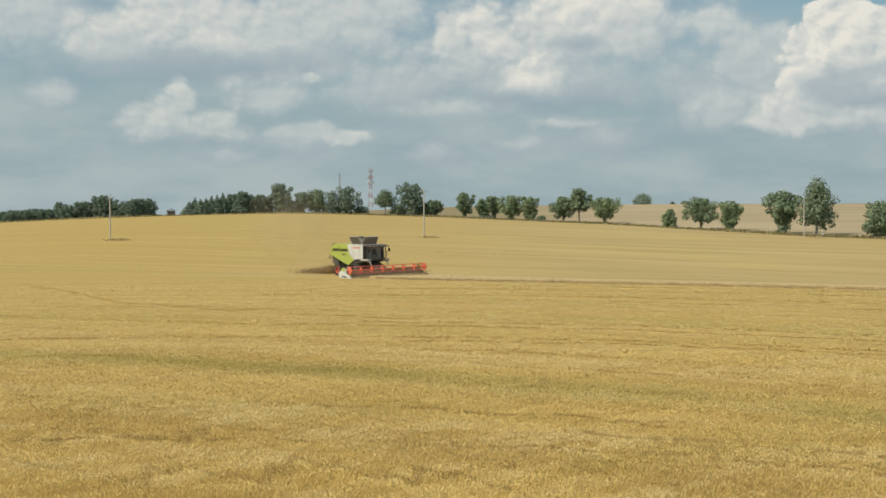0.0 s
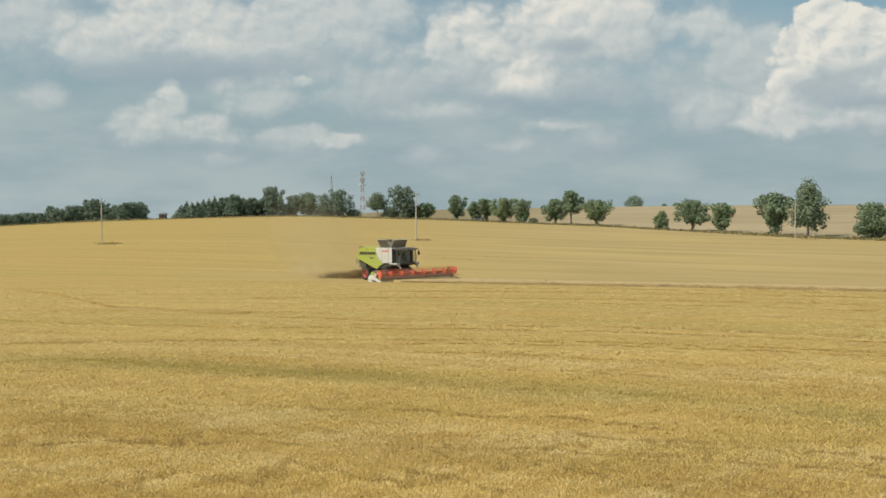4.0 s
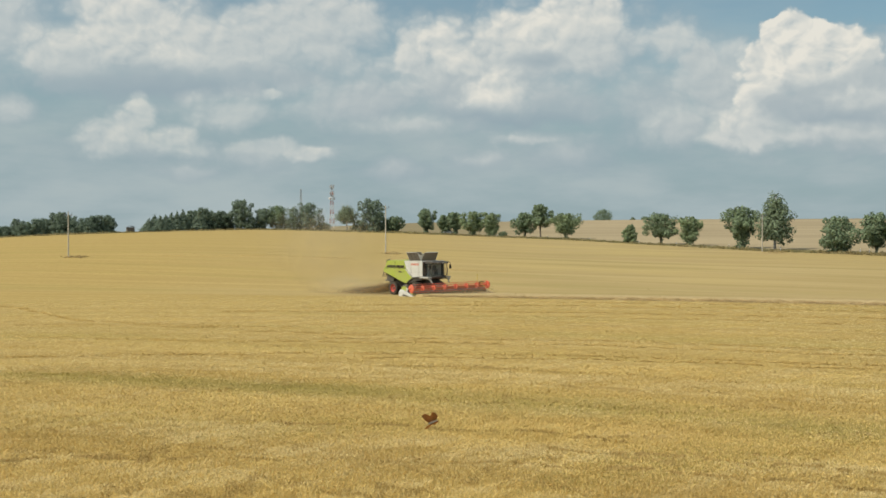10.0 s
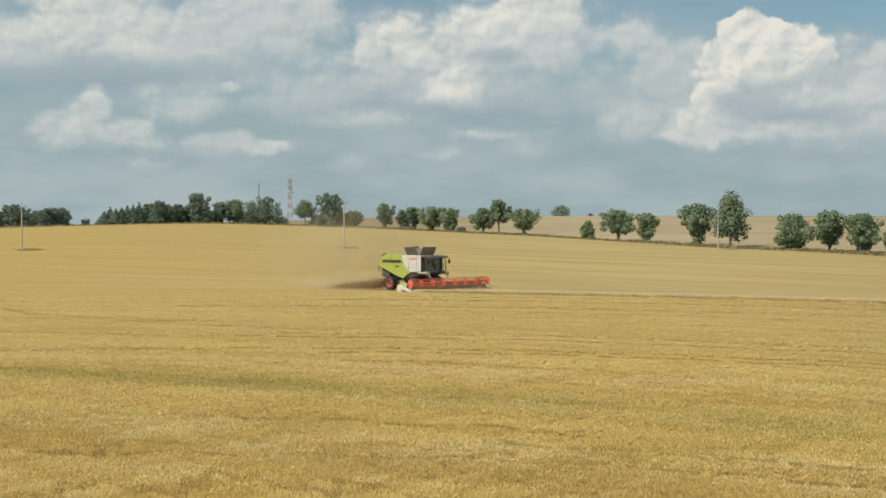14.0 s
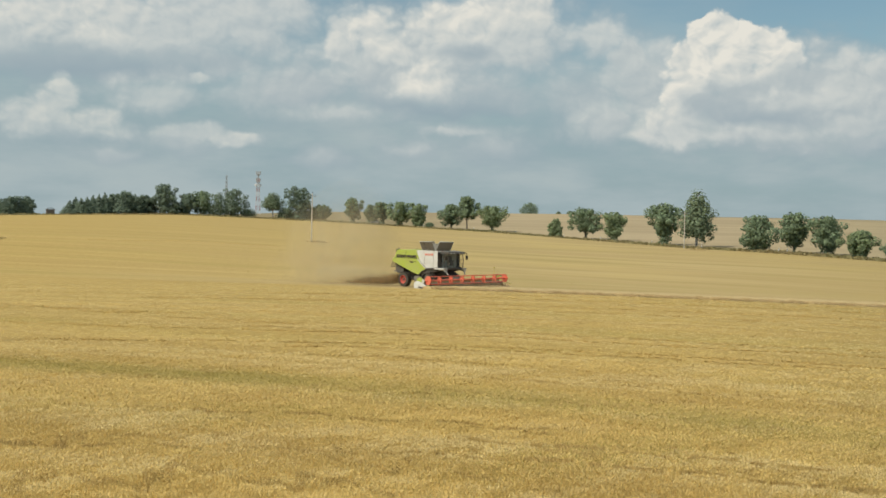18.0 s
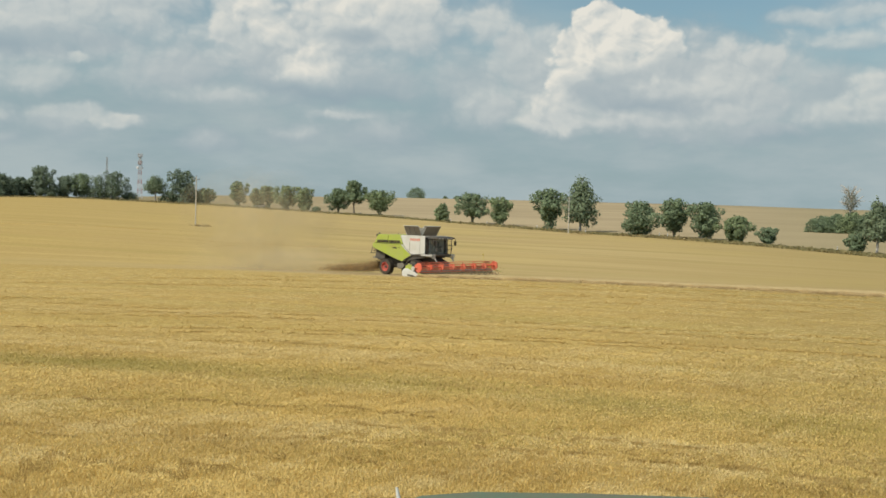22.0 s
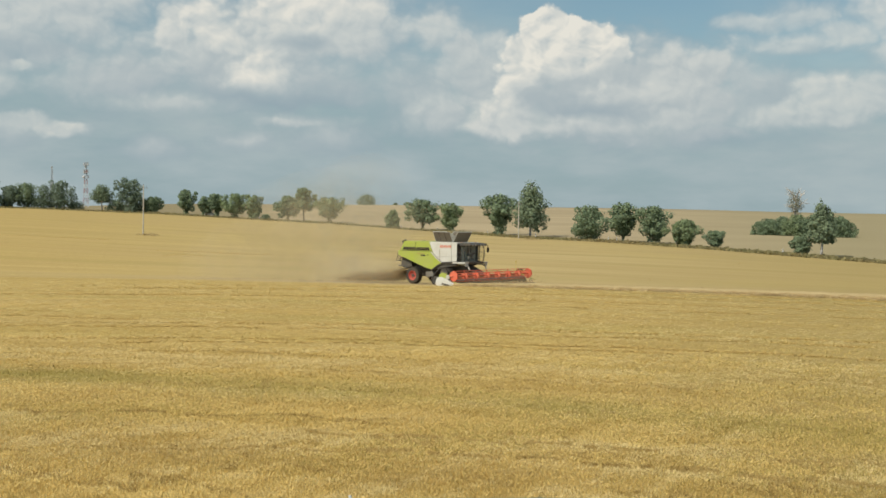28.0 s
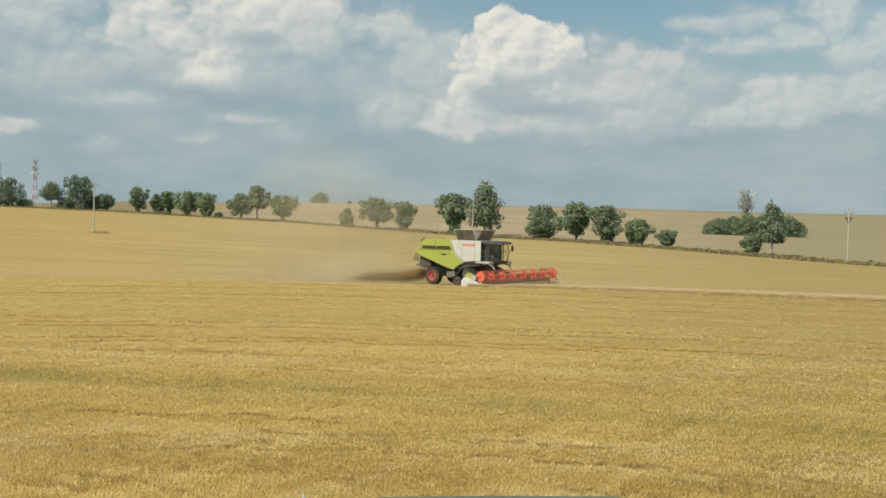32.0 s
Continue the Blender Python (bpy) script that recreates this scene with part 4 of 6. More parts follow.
def tyre_wheel(thing, x, y, r, width, rim_mat):
    w = empty("rear_wheel")
    w.parent = thing
    w.matrix_basis = pose(x, y, r)
    bm = bmesh.new()
    hw = width / 2
    wheel_profile(bm, [(-hw, r * 0.60), (-hw * 1.06, r * 0.80), (-hw * 0.86, r * 0.95), (0, r * 0.97), (hw * 0.86, r * 0.95), (hw * 1.06, r * 0.80), (hw, r * 0.60), (0, r * 0.55)], 40)
    for k in range(22):
        for s in (-1, 1):
            a = 2 * math.pi * (k + (0.5 if s > 0 else 0)) / 22
            m = Matrix.Rotation(a, 4, "Y") @ Matrix.Translation((0, s * hw * 0.5, r * 0.97)) @ Matrix.Rotation(s * 0.6, 4, "Z")
            box(bm, -0.03, 0.03, -hw * 0.62, hw * 0.62, -0.03, 0.03, 0, m)
    smooth(part("tyre", bm, BLACK, w, "black ribbed rubber tyre"))
    bm = bmesh.new()
    wheel_profile(bm, [(-hw * 0.95, r * 0.60), (-hw * 0.95, r * 0.52), (-hw * 0.45, r * 0.46), (-hw * 0.35, r * 0.12), (hw * 0.35, r * 0.12), (hw * 0.45, r * 0.46), (hw * 0.95, r * 0.52), (hw * 0.95, r * 0.60)], 32)
    smooth(part("rim", bm, rim_mat, w, "red steel rim"))
    bm = bmesh.new()
    rod(bm, (0, -hw * 0.62, 0), (0, hw * 0.62, 0), r * 0.17, n=14)
    for k in range(8):
        c, s = math.cos(k * 0.785), math.sin(k * 0.785)
        rod(bm, (c * r * 0.3, -hw * 0.50, s * r * 0.3), (c * r * 0.3, hw * 0.50, s * r * 0.3), r * 0.04, n=6)
    part("hub", bm, DARK, w)
    return w


def track_unit(thing, s):
    t = empty("track_unit")
    t.parent = thing
    t.matrix_basis = pose(0.0, s * 1.40, 0)
    # belt round two end wheels on the ground and a raised drive wheel
    circles = [(-0.95, 0.42, 0.40), (0.95, 0.42, 0.40), (0.30, 1.05, 0.46), (-0.30, 1.05, 0.46)]
    pts = []
    for cx, cz, r in circles:
        for k in range(40):
            a = 2 * math.pi * k / 40
            pts.append((cx + r * math.cos(a), cz + r * math.sin(a)))
    pts = sorted(set(pts))

    def half(ps):
        out = []
        for q in ps:
            while len(out) > 1 and (out[-1][0] - out[-2][0]) * (q[1] - out[-2][1]) - (out[-1][1] - out[-2][1]) * (q[0] - out[-2][0]) <= 0:
                out.pop()
            out.append(q)
        return out

    hull = half(pts)[:-1] + half(pts[::-1])[:-1]
    bm = bmesh.new()
    n = len(hull)
    cx, cz = 0.0, 0.7
    inner = [(cx + (x - cx) * 0.90, cz + (z - cz) * 0.90) for x, z in hull]
    v = [[bm.verts.new((x, y, z)) for x, z in o] for o in (hull, inner) for y in (-0.36, 0.36)]
    for i in range(n):
        j = (i + 1) % n
        for a, b in ((0, 1), (1, 3), (3, 2), (2, 0)):
            bm.faces.new((v[a][i], v[a][j], v[b][j], v[b][i]))
    bmesh.ops.recalc_face_normals(bm, faces=bm.faces[:])
    length = [0.0]
    for i in range(n):
        a, b = hull[i], hull[(i + 1) % n]
        length.append(length[-1] + math.hypot(b[0] - a[0], b[1] - a[1]))
    for k in range(40):
        d = length[-1] * k / 40
        i = max(j for j in range(n) if length[j] <= d)
        a, b = hull[i], hull[(i + 1) % n]
        f = (d - length[i]) / max(1e-6, length[i + 1] - length[i])
        ang = math.atan2(b[1] - a[1], b[0] - a[0])
        m = Matrix.Translation((a[0] + (b[0] - a[0]) * f, 0, a[1] + (b[1] - a[1]) * f)) @ Matrix.Rotation(-ang, 4, "Y")
        box(bm, -0.03, 0.03, -0.34, 0.34, -0.025, 0.025, 0, m)
    part("belt", bm, BLACK, t, "black rubber track belt")
    for cx, cz, r in ((-0.95, 0.42, 0.36), (0.95, 0.42, 0.36), (0.0, 1.02, 0.46), (-0.35, 0.24, 0.18), (0.0, 0.24, 0.18), (0.35, 0.24, 0.18)):
        bm = bmesh.new()
        wheel_profile(bm, [(-0.30, r * 0.2), (-0.30, r * 0.9), (-0.22, r), (0.22, r), (0.30, r * 0.9), (0.30, r * 0.2)], 22)
        part("roller", bm, DARK, t).matrix_basis = pose(cx, 0, cz)


def build_harvester():
    H = empty("combine_harvester")
    tagged(H, "lime green and white combine harvester with a red header reel", "combine harvester")
    # hull under the panels
    bm = bmesh.new()
    prism(bm, [(-5.35, 2.6), (-4.75, 3.85), (1.45, 3.85), (1.45, 1.75), (-0.4, 1.5), (-1.6, 1.25), (-3.2, 1.7)], -1.49, 1.49, 0.06)
    part("hull", bm, DARK, H)
    bm = bmesh.new()
    box(bm, -4.6, 1.2, -0.62, 0.62, 0.75, 1.75, 0.06)
    part("chassis", bm, DARK, H)
    # panels
    side_panel("rear_side_panel", [(-5.55, 2.55), (-5.60, 3.0), (-5.30, 3.05), (-1.45, 3.05), (-1.05, 2.5), (-0.36, 1.97), (-1.35, 1.30), (-2.20, 1.48)], GREEN, H, "lime green lower side panel")
    side_panel("engine_side_panel", [(-5.30, 3.06), (-4.85, 3.97), (-1.78, 3.97), (-1.46, 3.06)], GREEN, H, "lime green engine bay panel")
    for xa, xb in ((-4.95, -3.42), (-3.30, -1.80)):
        side_panel("louvre", [(xa, 3.12), (xa + 0.06, 3.40), (xb, 3.40), (xb + 0.06, 3.12)], BLACK, H, "dark louvred air intake", 0.012, 0.05)
        for k in range(4):
            side_panel("louvre_slat", [(xa + 0.08, 3.15 + k * 0.06), (xb, 3.15 + k * 0.06), (xb, 3.17 + k * 0.06), (xa + 0.08, 3.17 + k * 0.06)], MUTED if k == 2 else DARK, H, "", 0.03, 0.062)
    side_panel("panel_seam", [(-5.25, 3.02), (-1.47, 3.02), (-1.47, 3.05), (-5.25, 3.05)], DARK, H, "", 0.004, 0.05)
    side_panel("panel_seam", [(-0.95, 2.50), (1.45, 2.62), (1.45, 2.64), (-0.97, 2.52)], PALE, H, "", 0.004, 0.05)
    side_panel("model_strip", [(-3.2, 2.72), (-3.2, 2.84), (-2.3, 2.84), (-2.3, 2.72)], MUTED, H, "faint lettering strip", 0.006, 0.05)
    side_panel("tank_side_panel", [(-1.75, 3.97), (1.52, 4.0), (1.52, 2.12), (-0.30, 1.99), (-1.02, 2.52), (-1.42, 3.06)], WHITE, H, "white grain tank side panel")
    side_panel("panel_seam", [(-0.62, 2.20), (-0.60, 3.30), (-0.57, 3.30), (-0.59, 2.20)], PALE, H, "", 0.004, 0.05)
    side_panel("panel_seam", [(0.70, 2.10), (0.70, 3.96), (0.73, 3.96), (0.73, 2.10)], PALE, H, "", 0.004, 0.05)
    side_panel("sill_strip", [(-0.36, 1.97), (-0.30, 2.02), (1.50, 2.15), (1.50, 2.08)], BLACK, H, "black sealing strip under the side panel", 0.006, 0.054)
    side_panel("hood_seam", [(-3.38, 3.08), (-3.42, 3.96), (-3.39, 3.96), (-3.35, 3.08)], DARK, H, "", 0.004, 0.05)
    side_panel("door_handle", [(-2.02, 2.62), (-2.02, 2.68), (-1.80, 2.68), (-1.80, 2.62)], BLACK, H, "black recessed panel handle", 0.01, 0.05)
    side_panel("type_plate", [(-2.75, 2.52), (-2.75, 2.66), (-2.20, 2.66), (-2.20, 2.52)], BLACK, H, "small dark type plate", 0.006, 0.05)
    # the maker's mark as plain red bars
    for x, w in ((-0.52, 0.13), (-0.31, 0.09), (-0.13, 0.13), (0.09, 0.12), (0.31, 0.13), (0.53, 0.13)):
        side_panel("red_mark", [(x, 3.44), (x + w, 3.44), (x + w, 3.70), (x, 3.70)], RED, H, "red mark bar", 0.006, 0.05)
    side_panel("body_stripe", [(-1.70, 3.05), (-1.46, 2.98), (-0.98, 2.46), (-0.32, 1.96), (-0.42, 1.94), (-1.10, 2.42)], PALE, H, "", 0.006, 0.052)
    bm = bmesh.new()
    prism(bm, [(-5.32, 3.0), (-4.86, 4.0), (-2.1, 4.06), (-1.8, 3.98), (-1.8, 3.9), (-4.8, 3.86), (-5.28, 2.95)], -1.42, 1.42, 0.03)
    part("engine_hood", bm, GREEN, H, "lime green engine hood")
    bm = bmesh.new()
    box(bm, -1.75, 1.5, -1.45, 1.45, 3.86, 3.99, 0.03)
    part("tank_rim", bm, WHITE, H)
    # open grain tank covers, leaning out, with cloth in the corners between them
    z0, z1 = 3.97, 5.0

    def sheet(name, corners, thick, mat, label):
        bm = bmesh.new()
        bm.faces.new([bm.verts.new(p) for p in corners])
        bmesh.ops.solidify(bm, geom=bm.faces[:], thickness=thick)
        return part(name, bm, mat, H, label)

    def edging(name, corners):
        bm = bmesh.new()
        for p, q in zip(corners, corners[1:]):
            rod(bm, p, q, 0.028, n=6)
        part(name, bm, PALE, H, "pale metal rim of the tank cover")

    for s in (-1, 1):
        side = [(-1.42, s * 1.02, z0), (-1.46, s * 1.46, z1), (0.40, s * 1.46, z1), (0.44, s * 1.02, z0)]
        sheet("side_tank_cover", side, 0.04, TANK, "grey-brown open grain tank cover")
        edging("cover_rim", side)
        for k in (1, 2):
            xr = -1.44 + 0.62 * k
            bm = bmesh.new()
            rod(bm, (xr, s * 1.04, z0 + 0.04), (xr, s * 1.48, z1 - 0.03), 0.02, n=5)
            part("cover_rib", bm, DARK, H)
        for xb, xt in ((-1.42, -1.86), (0.44, 0.98)):
            sheet("corner_gusset", [(xb, s * 1.03, z0 + 0.02), (xb - 0.04, s * 1.43, z1 - 0.05), ((xb + xt) / 2, s * 1.12, z1 - 0.34), (xt, s * 0.98, z1 - 0.05)], 0.02, CLOTH, "pale cloth corner gusset")
    for xb, xt in ((-1.42, -1.86), (0.44, 0.98)):
        end = [(xb, -1.0, z0), (xt, -0.98, z1), (xt, 0.98, z1), (xb, 1.0, z0)]
        sheet("end_tank_cover", end, 0.04, TANK, "grey-brown open grain tank cover")
        edging("cover_rim", end)
    bm = bmesh.new()
    rod(bm, (-0.4, 0, 3.95), (-0.4, 0, 4.7), 0.19, n=14)
    part("fill_auger", bm, STEEL, H)
    bm = bmesh.new()
    rod(bm, (-5.0, -1.15, 3.3), (-5.0, -1.15, 4.02), 0.12, 0.12, 12)
    rod(bm, (-5.0, -1.15, 4.0), (-5.08, -1.15, 4.12), 0.10, 0.10, 12)
    smooth(part("exhaust_stack", bm, DARK, H, "dark exhaust stack behind the engine hood"))
    # cab
    bm = bmesh.new()
    box(bm, 1.55, 3.25, -1.02, 1.02, 1.95, 2.12, 0.05)
    part("cab_floor", bm, DARK, H)
    bm = bmesh.new()
    prism(bm, [(1.60, 2.13), (1.60, 3.66), (3.12, 3.66), (3.42, 2.9), (3.18, 2.13)], -1.05, 1.05, 0.06)
    part("cab_glass", bm, CAB_GLASS, H, "tinted cab windows").visible_shadow = False
    # wall toned pale in place of light coming through the cab windows
    bm = bmesh.new()
    box(bm, 1.64, 1.70, -1.0, 1.0, 2.13, 3.62, 0.01)
    part("cab_rear_wall", bm, CAB_WALL, H, "pale rear wall standing in for light seen through the cab")
    for s in (-1, 1):
        bm = bmesh.new()
        box(bm, 1.66, 2.34, min(s * 1.055, s * 1.075), max(s * 1.055, s * 1.075), 2.28, 3.62)
        part("cab_door_glass", bm, TINT, H, "dark tinted cab door window").visible_shadow = False
    bm = bmesh.new()
    box(bm, 1.75, 2.3, -0.30, 0.30, 2.35, 2.75, 0.08)
    box(bm, 1.70, 1.88, -0.28, 0.28, 2.70, 3.40, 0.07)
    part("driver_seat", bm, CABIN, H, "empty dark seat in the cab")
    bm = bmesh.new()
    rod(bm, (2.75, 0, 2.3), (2.55, 0, 2.85), 0.05, n=8)
    rod(bm, (2.53, 0, 2.84), (2.51, 0, 2.88), 0.21, n=16)
    part("steering_column", bm, CABIN, H)
    for s in (-1, 1):
        for a, b in (((1.58, 2.1), (1.58, 3.7)), ((2.35, 2.1), (2.40, 3.7)), ((3.18, 2.15), (3.44, 2.9)), ((3.44, 2.9), (3.14, 3.7))):
            bm = bmesh.new()
            rod(bm, (a[0], s * 1.06, a[1]), (b[0], s * 1.06, b[1]), 0.045, n=6)
            part("cab_pillar", bm, DARK, H)
    bm = bmesh.new()
    prism(bm, [(1.45, 3.66), (1.50, 3.90), (2.2, 3.98), (3.35, 3.92), (3.62, 3.76), (3.55, 3.66)], -1.18, 1.18, 0.05)
    smooth(part("cab_roof", bm, DARK, H, "dark cab roof with a visor"))
    for iy in (-0.8, -0.4, 0.4, 0.8):
        bm = bmesh.new()
        box(bm, 3.52, 3.60, iy - 0.13, iy + 0.13, 3.70, 3.80, 0.02)
        part("work_light", bm, PALE, H)
    for s in (-1, 1):
        bm = bmesh.new()
        pts = [(2.9, s * 1.15, 3.80), (3.25, s * 1.38, 3.86), (3.50, s * 1.45, 3.72), (3.50, s * 1.45, 3.45)]
        for a, b in zip(pts, pts[1:]):
            rod(bm, a, b, 0.035, n=6)
        part("mirror_arm", bm, BLACK, H)
        bm = bmesh.new()
        box(bm, 3.45, 3.57, s * 1.45 - 0.14, s * 1.45 + 0.14, 3.02, 3.48, 0.03)
        part("mirror", bm, BLACK, H, "black rear-view mirror")
        bm = bmesh.new()
        rod(bm, (1.7, s * 0.95, 3.92), (1.7, s * 0.95, 4.04), 0.04, 0.03, 10)
        part("beacon", bm, AMBER, H, "amber warning beacon")
        # walkway, rail and front lights
        bm = bmesh.new()
        box(bm, 0.85, 3.25, s * 1.08 if s > 0 else -1.62, 1.62 if s > 0 else -1.08, 1.93, 2.08, 0.02)
        part("walkway", bm, PALE, H, "pale grey walkway beside the cab")
        for xx in (1.7, 2.45):
            bm = bmesh.new()
            rod(bm, (xx, s * 1.58, 2.05), (xx, s * 1.58, 3.0), 0.022, n=6)
            part("rail_post", bm, DARK, H)
        bm = bmesh.new()
        rod(bm, (1.7, s * 1.58, 3.0), (2.45, s * 1.58, 3.0), 0.022, n=6)
        rod(bm, (1.7, s * 1.58, 2.55), (2.45, s * 1.58, 2.55), 0.018, n=6)
        part("handrail", bm, DARK, H)
        bm = bmesh.new()
        box(bm, 3.2, 3.32, s * 1.35 - 0.18, s * 1.35 + 0.18, 1.72, 1.92, 0.03)
        part("headlight", bm, PALE, H, "headlight under the cab")
        # fender arch over the tracks
        bm = bmesh.new()
        prism(bm, [(-1.5, 1.30), (-0.9, 1.72), (-0.3, 1.97), (1.5, 2.02), (1.5, 1.90), (-0.25, 1.86), (-0.85, 1.60), (-1.4, 1.22)], min(s * 1.02, s * 1.60), max(s * 1.02, s * 1.60), 0.02)
        part("fender", bm, BLACK, H, "black fender over the track")
        track_unit(H, s)
        bm = bmesh.new()
        pts = [(1.1, s * 1.3, 1.88), (1.9, s * 1.3, 1.86), (2.3, s * 1.25, 1.72), (2.45, s * 1.2, 1.45)]
        for a, c in zip(pts, pts[1:]):
            rod(bm, a, c, 0.065, 0.06, 8)
        part("step_frame", bm, PALE, H, "pale bent step frame under the cab")
        bm = bmesh.new()
        box(bm, -2.25, -1.75, s * 1.05 if s > 0 else -1.42, 1.42 if s > 0 else -1.05, 0.62, 1.12, 0.04)
        part("battery_box", bm, STEEL, H)
        bm = bmesh.new()
        rod(bm, (-1.55, s * 1.25, 0.95), (-1.55, s * 1.48, 0.95), 0.24, n=16)
        part("drive_pulley", bm, STEEL, H, "dull steel belt pulley")
    # rear: axle, straw chopper, ladder, light brackets
    bm = bmesh.new()
    rod(bm, (-3.6, -1.3, 0.75), (-3.6, 1.3, 0.75), 0.13, n=8)
    box(bm, -3.8, -3.4, -0.4, 0.4, 0.7, 1.4, 0.04)
    part("rear_axle", bm, DARK, H)
    bm = bmesh.new()
    prism(bm, [(-5.6, 1.55), (-5.4, 2.55), (-4.2, 2.6), (-4.2, 1.5), (-5.0, 1.3)], -1.15, 1.15, 0.05)
    part("straw_chopper", bm, DARK, H, "dark straw chopper and spreader")
    for s in (-1, 1):
        bm = bmesh.new()
        rod(bm, (-5.75, s * 0.6, 1.45), (-5.75, s * 0.6, 1.58), 0.5, n=18)
        part("spreader_disc", bm, STEEL, H)
        bm = bmesh.new()
        rod(bm, (-4.95, s * 1.38, 3.7), (-5.0, s * 1.44, 4.05), 0.05, n=6)
        box(bm, -5.08, -4.95, s * 1.44 - 0.10, s * 1.44 + 0.10, 3.75, 4.02, 0.02)
        part("rear_light_bracket", bm, DARK, H)
        bm = bmesh.new()
        for k in range(4):
            box(bm, -5.98 + k * 0.06, -5.72 + k * 0.06, s * 1.15 - 0.25, s * 1.15 + 0.25, 1.95 + k * 0.22, 2.00 + k * 0.22)
        rod(bm, (-6.0, s * 1.15 - 0.25, 1.9), (-5.65, s * 1.15 - 0.25, 2.75), 0.03, n=6)
        rod(bm, (-6.0, s * 1.15 + 0.25, 1.9), (-5.65, s * 1.15 + 0.25, 2.75), 0.03, n=6)
        part("rear_ladder", bm, DARK, H)
    bm = bmesh.new()
    rod(bm, (-5.6, 1.75, 3.55), (1.0, 1.75, 3.75), 0.22, n=14)
    part("unloading_auger", bm, GREEN, H, "folded unloading auger tube")
    wheels = [tyre_wheel(H, -3.5, s * 1.50, 0.74, 0.55, RIM_RED) for s in (-1, 1)]
    # feeder house
    bm = bmesh.new()
    prism(bm, [(1.2, 1.0), (1.2, 1.80), (3.1, 1.0), (3.15, 0.35)], -0.75, 0.75, 0.04)
    part("feeder_house", bm, DARK, H)
    # header
    HW = 5.52
    bm = bmesh.new()
    prism(bm, [(3.0, 0.22), (3.0, 0.95), (3.1, 1.02), (3.18, 0.95), (3.16, 0.40), (3.38, 0.24), (4.2, 0.16), (4.2, 0.11), (3.3, 0.14)], -HW, HW, 0.01)
    part("header_trough", bm, DUSTY, H, "dusty header frame and trough")
    bm = bmesh.new()
    rod(bm, (3.5, -HW + 0.05, 0.55), (3.5, HW - 0.05, 0.55), 0.20, n=14)
    part("header_auger", bm, STEEL, H)
    bm = bmesh.new()
    for k in range(int(HW * 2 / 0.15)):
        y = -HW + 0.1 + k * 0.15
        v = [bm.verts.new(p) for p in ((4.18, y - 0.05, 0.15), (4.18, y + 0.05, 0.15), (4.35, y, 0.14))]
        bm.faces.new(v)
    part("knife_bar", bm, STEEL, H)
    for s in (-1, 1):
        y = s * (HW + 0.04)
        # far divider is lowered and recoloured to fit the camera's view
        low = 0.6 if s > 0 else 1.0
        bm = bmesh.new()
        prism(bm, [(2.38, 0.40 * low), (2.42, 0.74 * low), (2.62, 0.95 * low), (2.95, 0.98 * low), (3.5, 0.80 * low), (4.15, 0.56 * low), (4.78, 0.26 * low), (4.6, 0.16 * low), (3.5, 0.08), (2.65, 0.12 * low)], min(y, y + s * 0.22), max(y, y + s * 0.22), 0.07)
        smooth(part("divider", bm, DUSTY if s > 0 else WHITE, H, "far crop divider, low and straw-toned to suit the view" if s > 0 else "white pointed crop divider"))
        # a dark plate on the divider's face stands in for a gap's shade
        bm = bmesh.new()
        prism(bm, [(3.05, 0.36), (3.10, 0.50), (3.75, 0.42), (4.05, 0.30), (3.6, 0.26)], min(y + s * 0.21, y + s * 0.235), max(y + s * 0.21, y + s * 0.235))
        part("divider_gap_plate", bm, DARK, H, "dark plate standing in for a gap in the divider")
        bm = bmesh.new()
        rod(bm, (4.1, y, 0.60), (4.75, y + s * 0.05, 0.50), 0.05, 0.03, 8)
        part("divider_tube", bm, MUTED, H, "yellowish guide tube on the divider")
        bm = bmesh.new()
        prism(bm, [(2.55, 0.90), (2.65, 1.22), (3.0, 1.34), (3.5, 1.22), (3.75, 0.92), (3.5, 0.80), (3.2, 0.88)], min(y, y - s * 0.06), max(y, y - s * 0.06), 0.02)
        part("header_end_plate", bm, GREEN, H)
        for k in range(3):
            bm = bmesh.new()
            pts = [(2.5 + 0.1 * k, y - s * 0.12, 0.95), (2.7 + 0.1 * k, y - s * 0.1, 1.30 + 0.06 * k), (3.2 + 0.1 * k, y - s * 0.02, 1.36 - 0.05 * k), (3.6, y - s * 0.02, 1.1)]
            for a, c in zip(pts, pts[1:]):
                rod(bm, a, c, 0.035, n=6)
            part("hydraulic_hose", bm, (DARK, MUTED, DARK)[k], H)
        bm = bmesh.new()
        rod(bm, (3.55, y, 0.98), (3.55, y + s * 0.06, 0.98), 0.20, n=18)
        part("drive_disc", bm, PALE, H, "pale round drive cover")
        bm = bmesh.new()
        rod(bm, (3.1, s * (HW - 0.06), 1.10), (4.0, s * (HW - 0.06), 1.06), 0.06, n=6)
        part("reel_arm", bm, RED, H)
    bm = bmesh.new()
    rod(bm, (3.1, HW - 0.75, 1.25), (3.1, HW - 0.75, 2.05), 0.022, n=5)
    bmesh.ops.create_uvsphere(bm, u_segments=10, v_segments=8, radius=0.07, matrix=Matrix.Translation((3.1, HW - 0.75, 2.10)))
    part("guide_ball", bm, YELLOW, H, "yellow guide ball on a thin rod")
    # reel: turns as one part; bats, spiders and tines under it
    reel = empty("reel")
    reel.parent = H
    reel.matrix_basis = pose(REEL_X, 0, REEL_Z)
    tagged(reel, "red six-bat pick-up reel")
    RW, RR = HW - 0.14, 0.42
    bm = bmesh.new()
    rod(bm, (0, -RW, 0), (0, RW, 0), 0.075, n=10)
    part("reel_tube", bm, RED, reel)
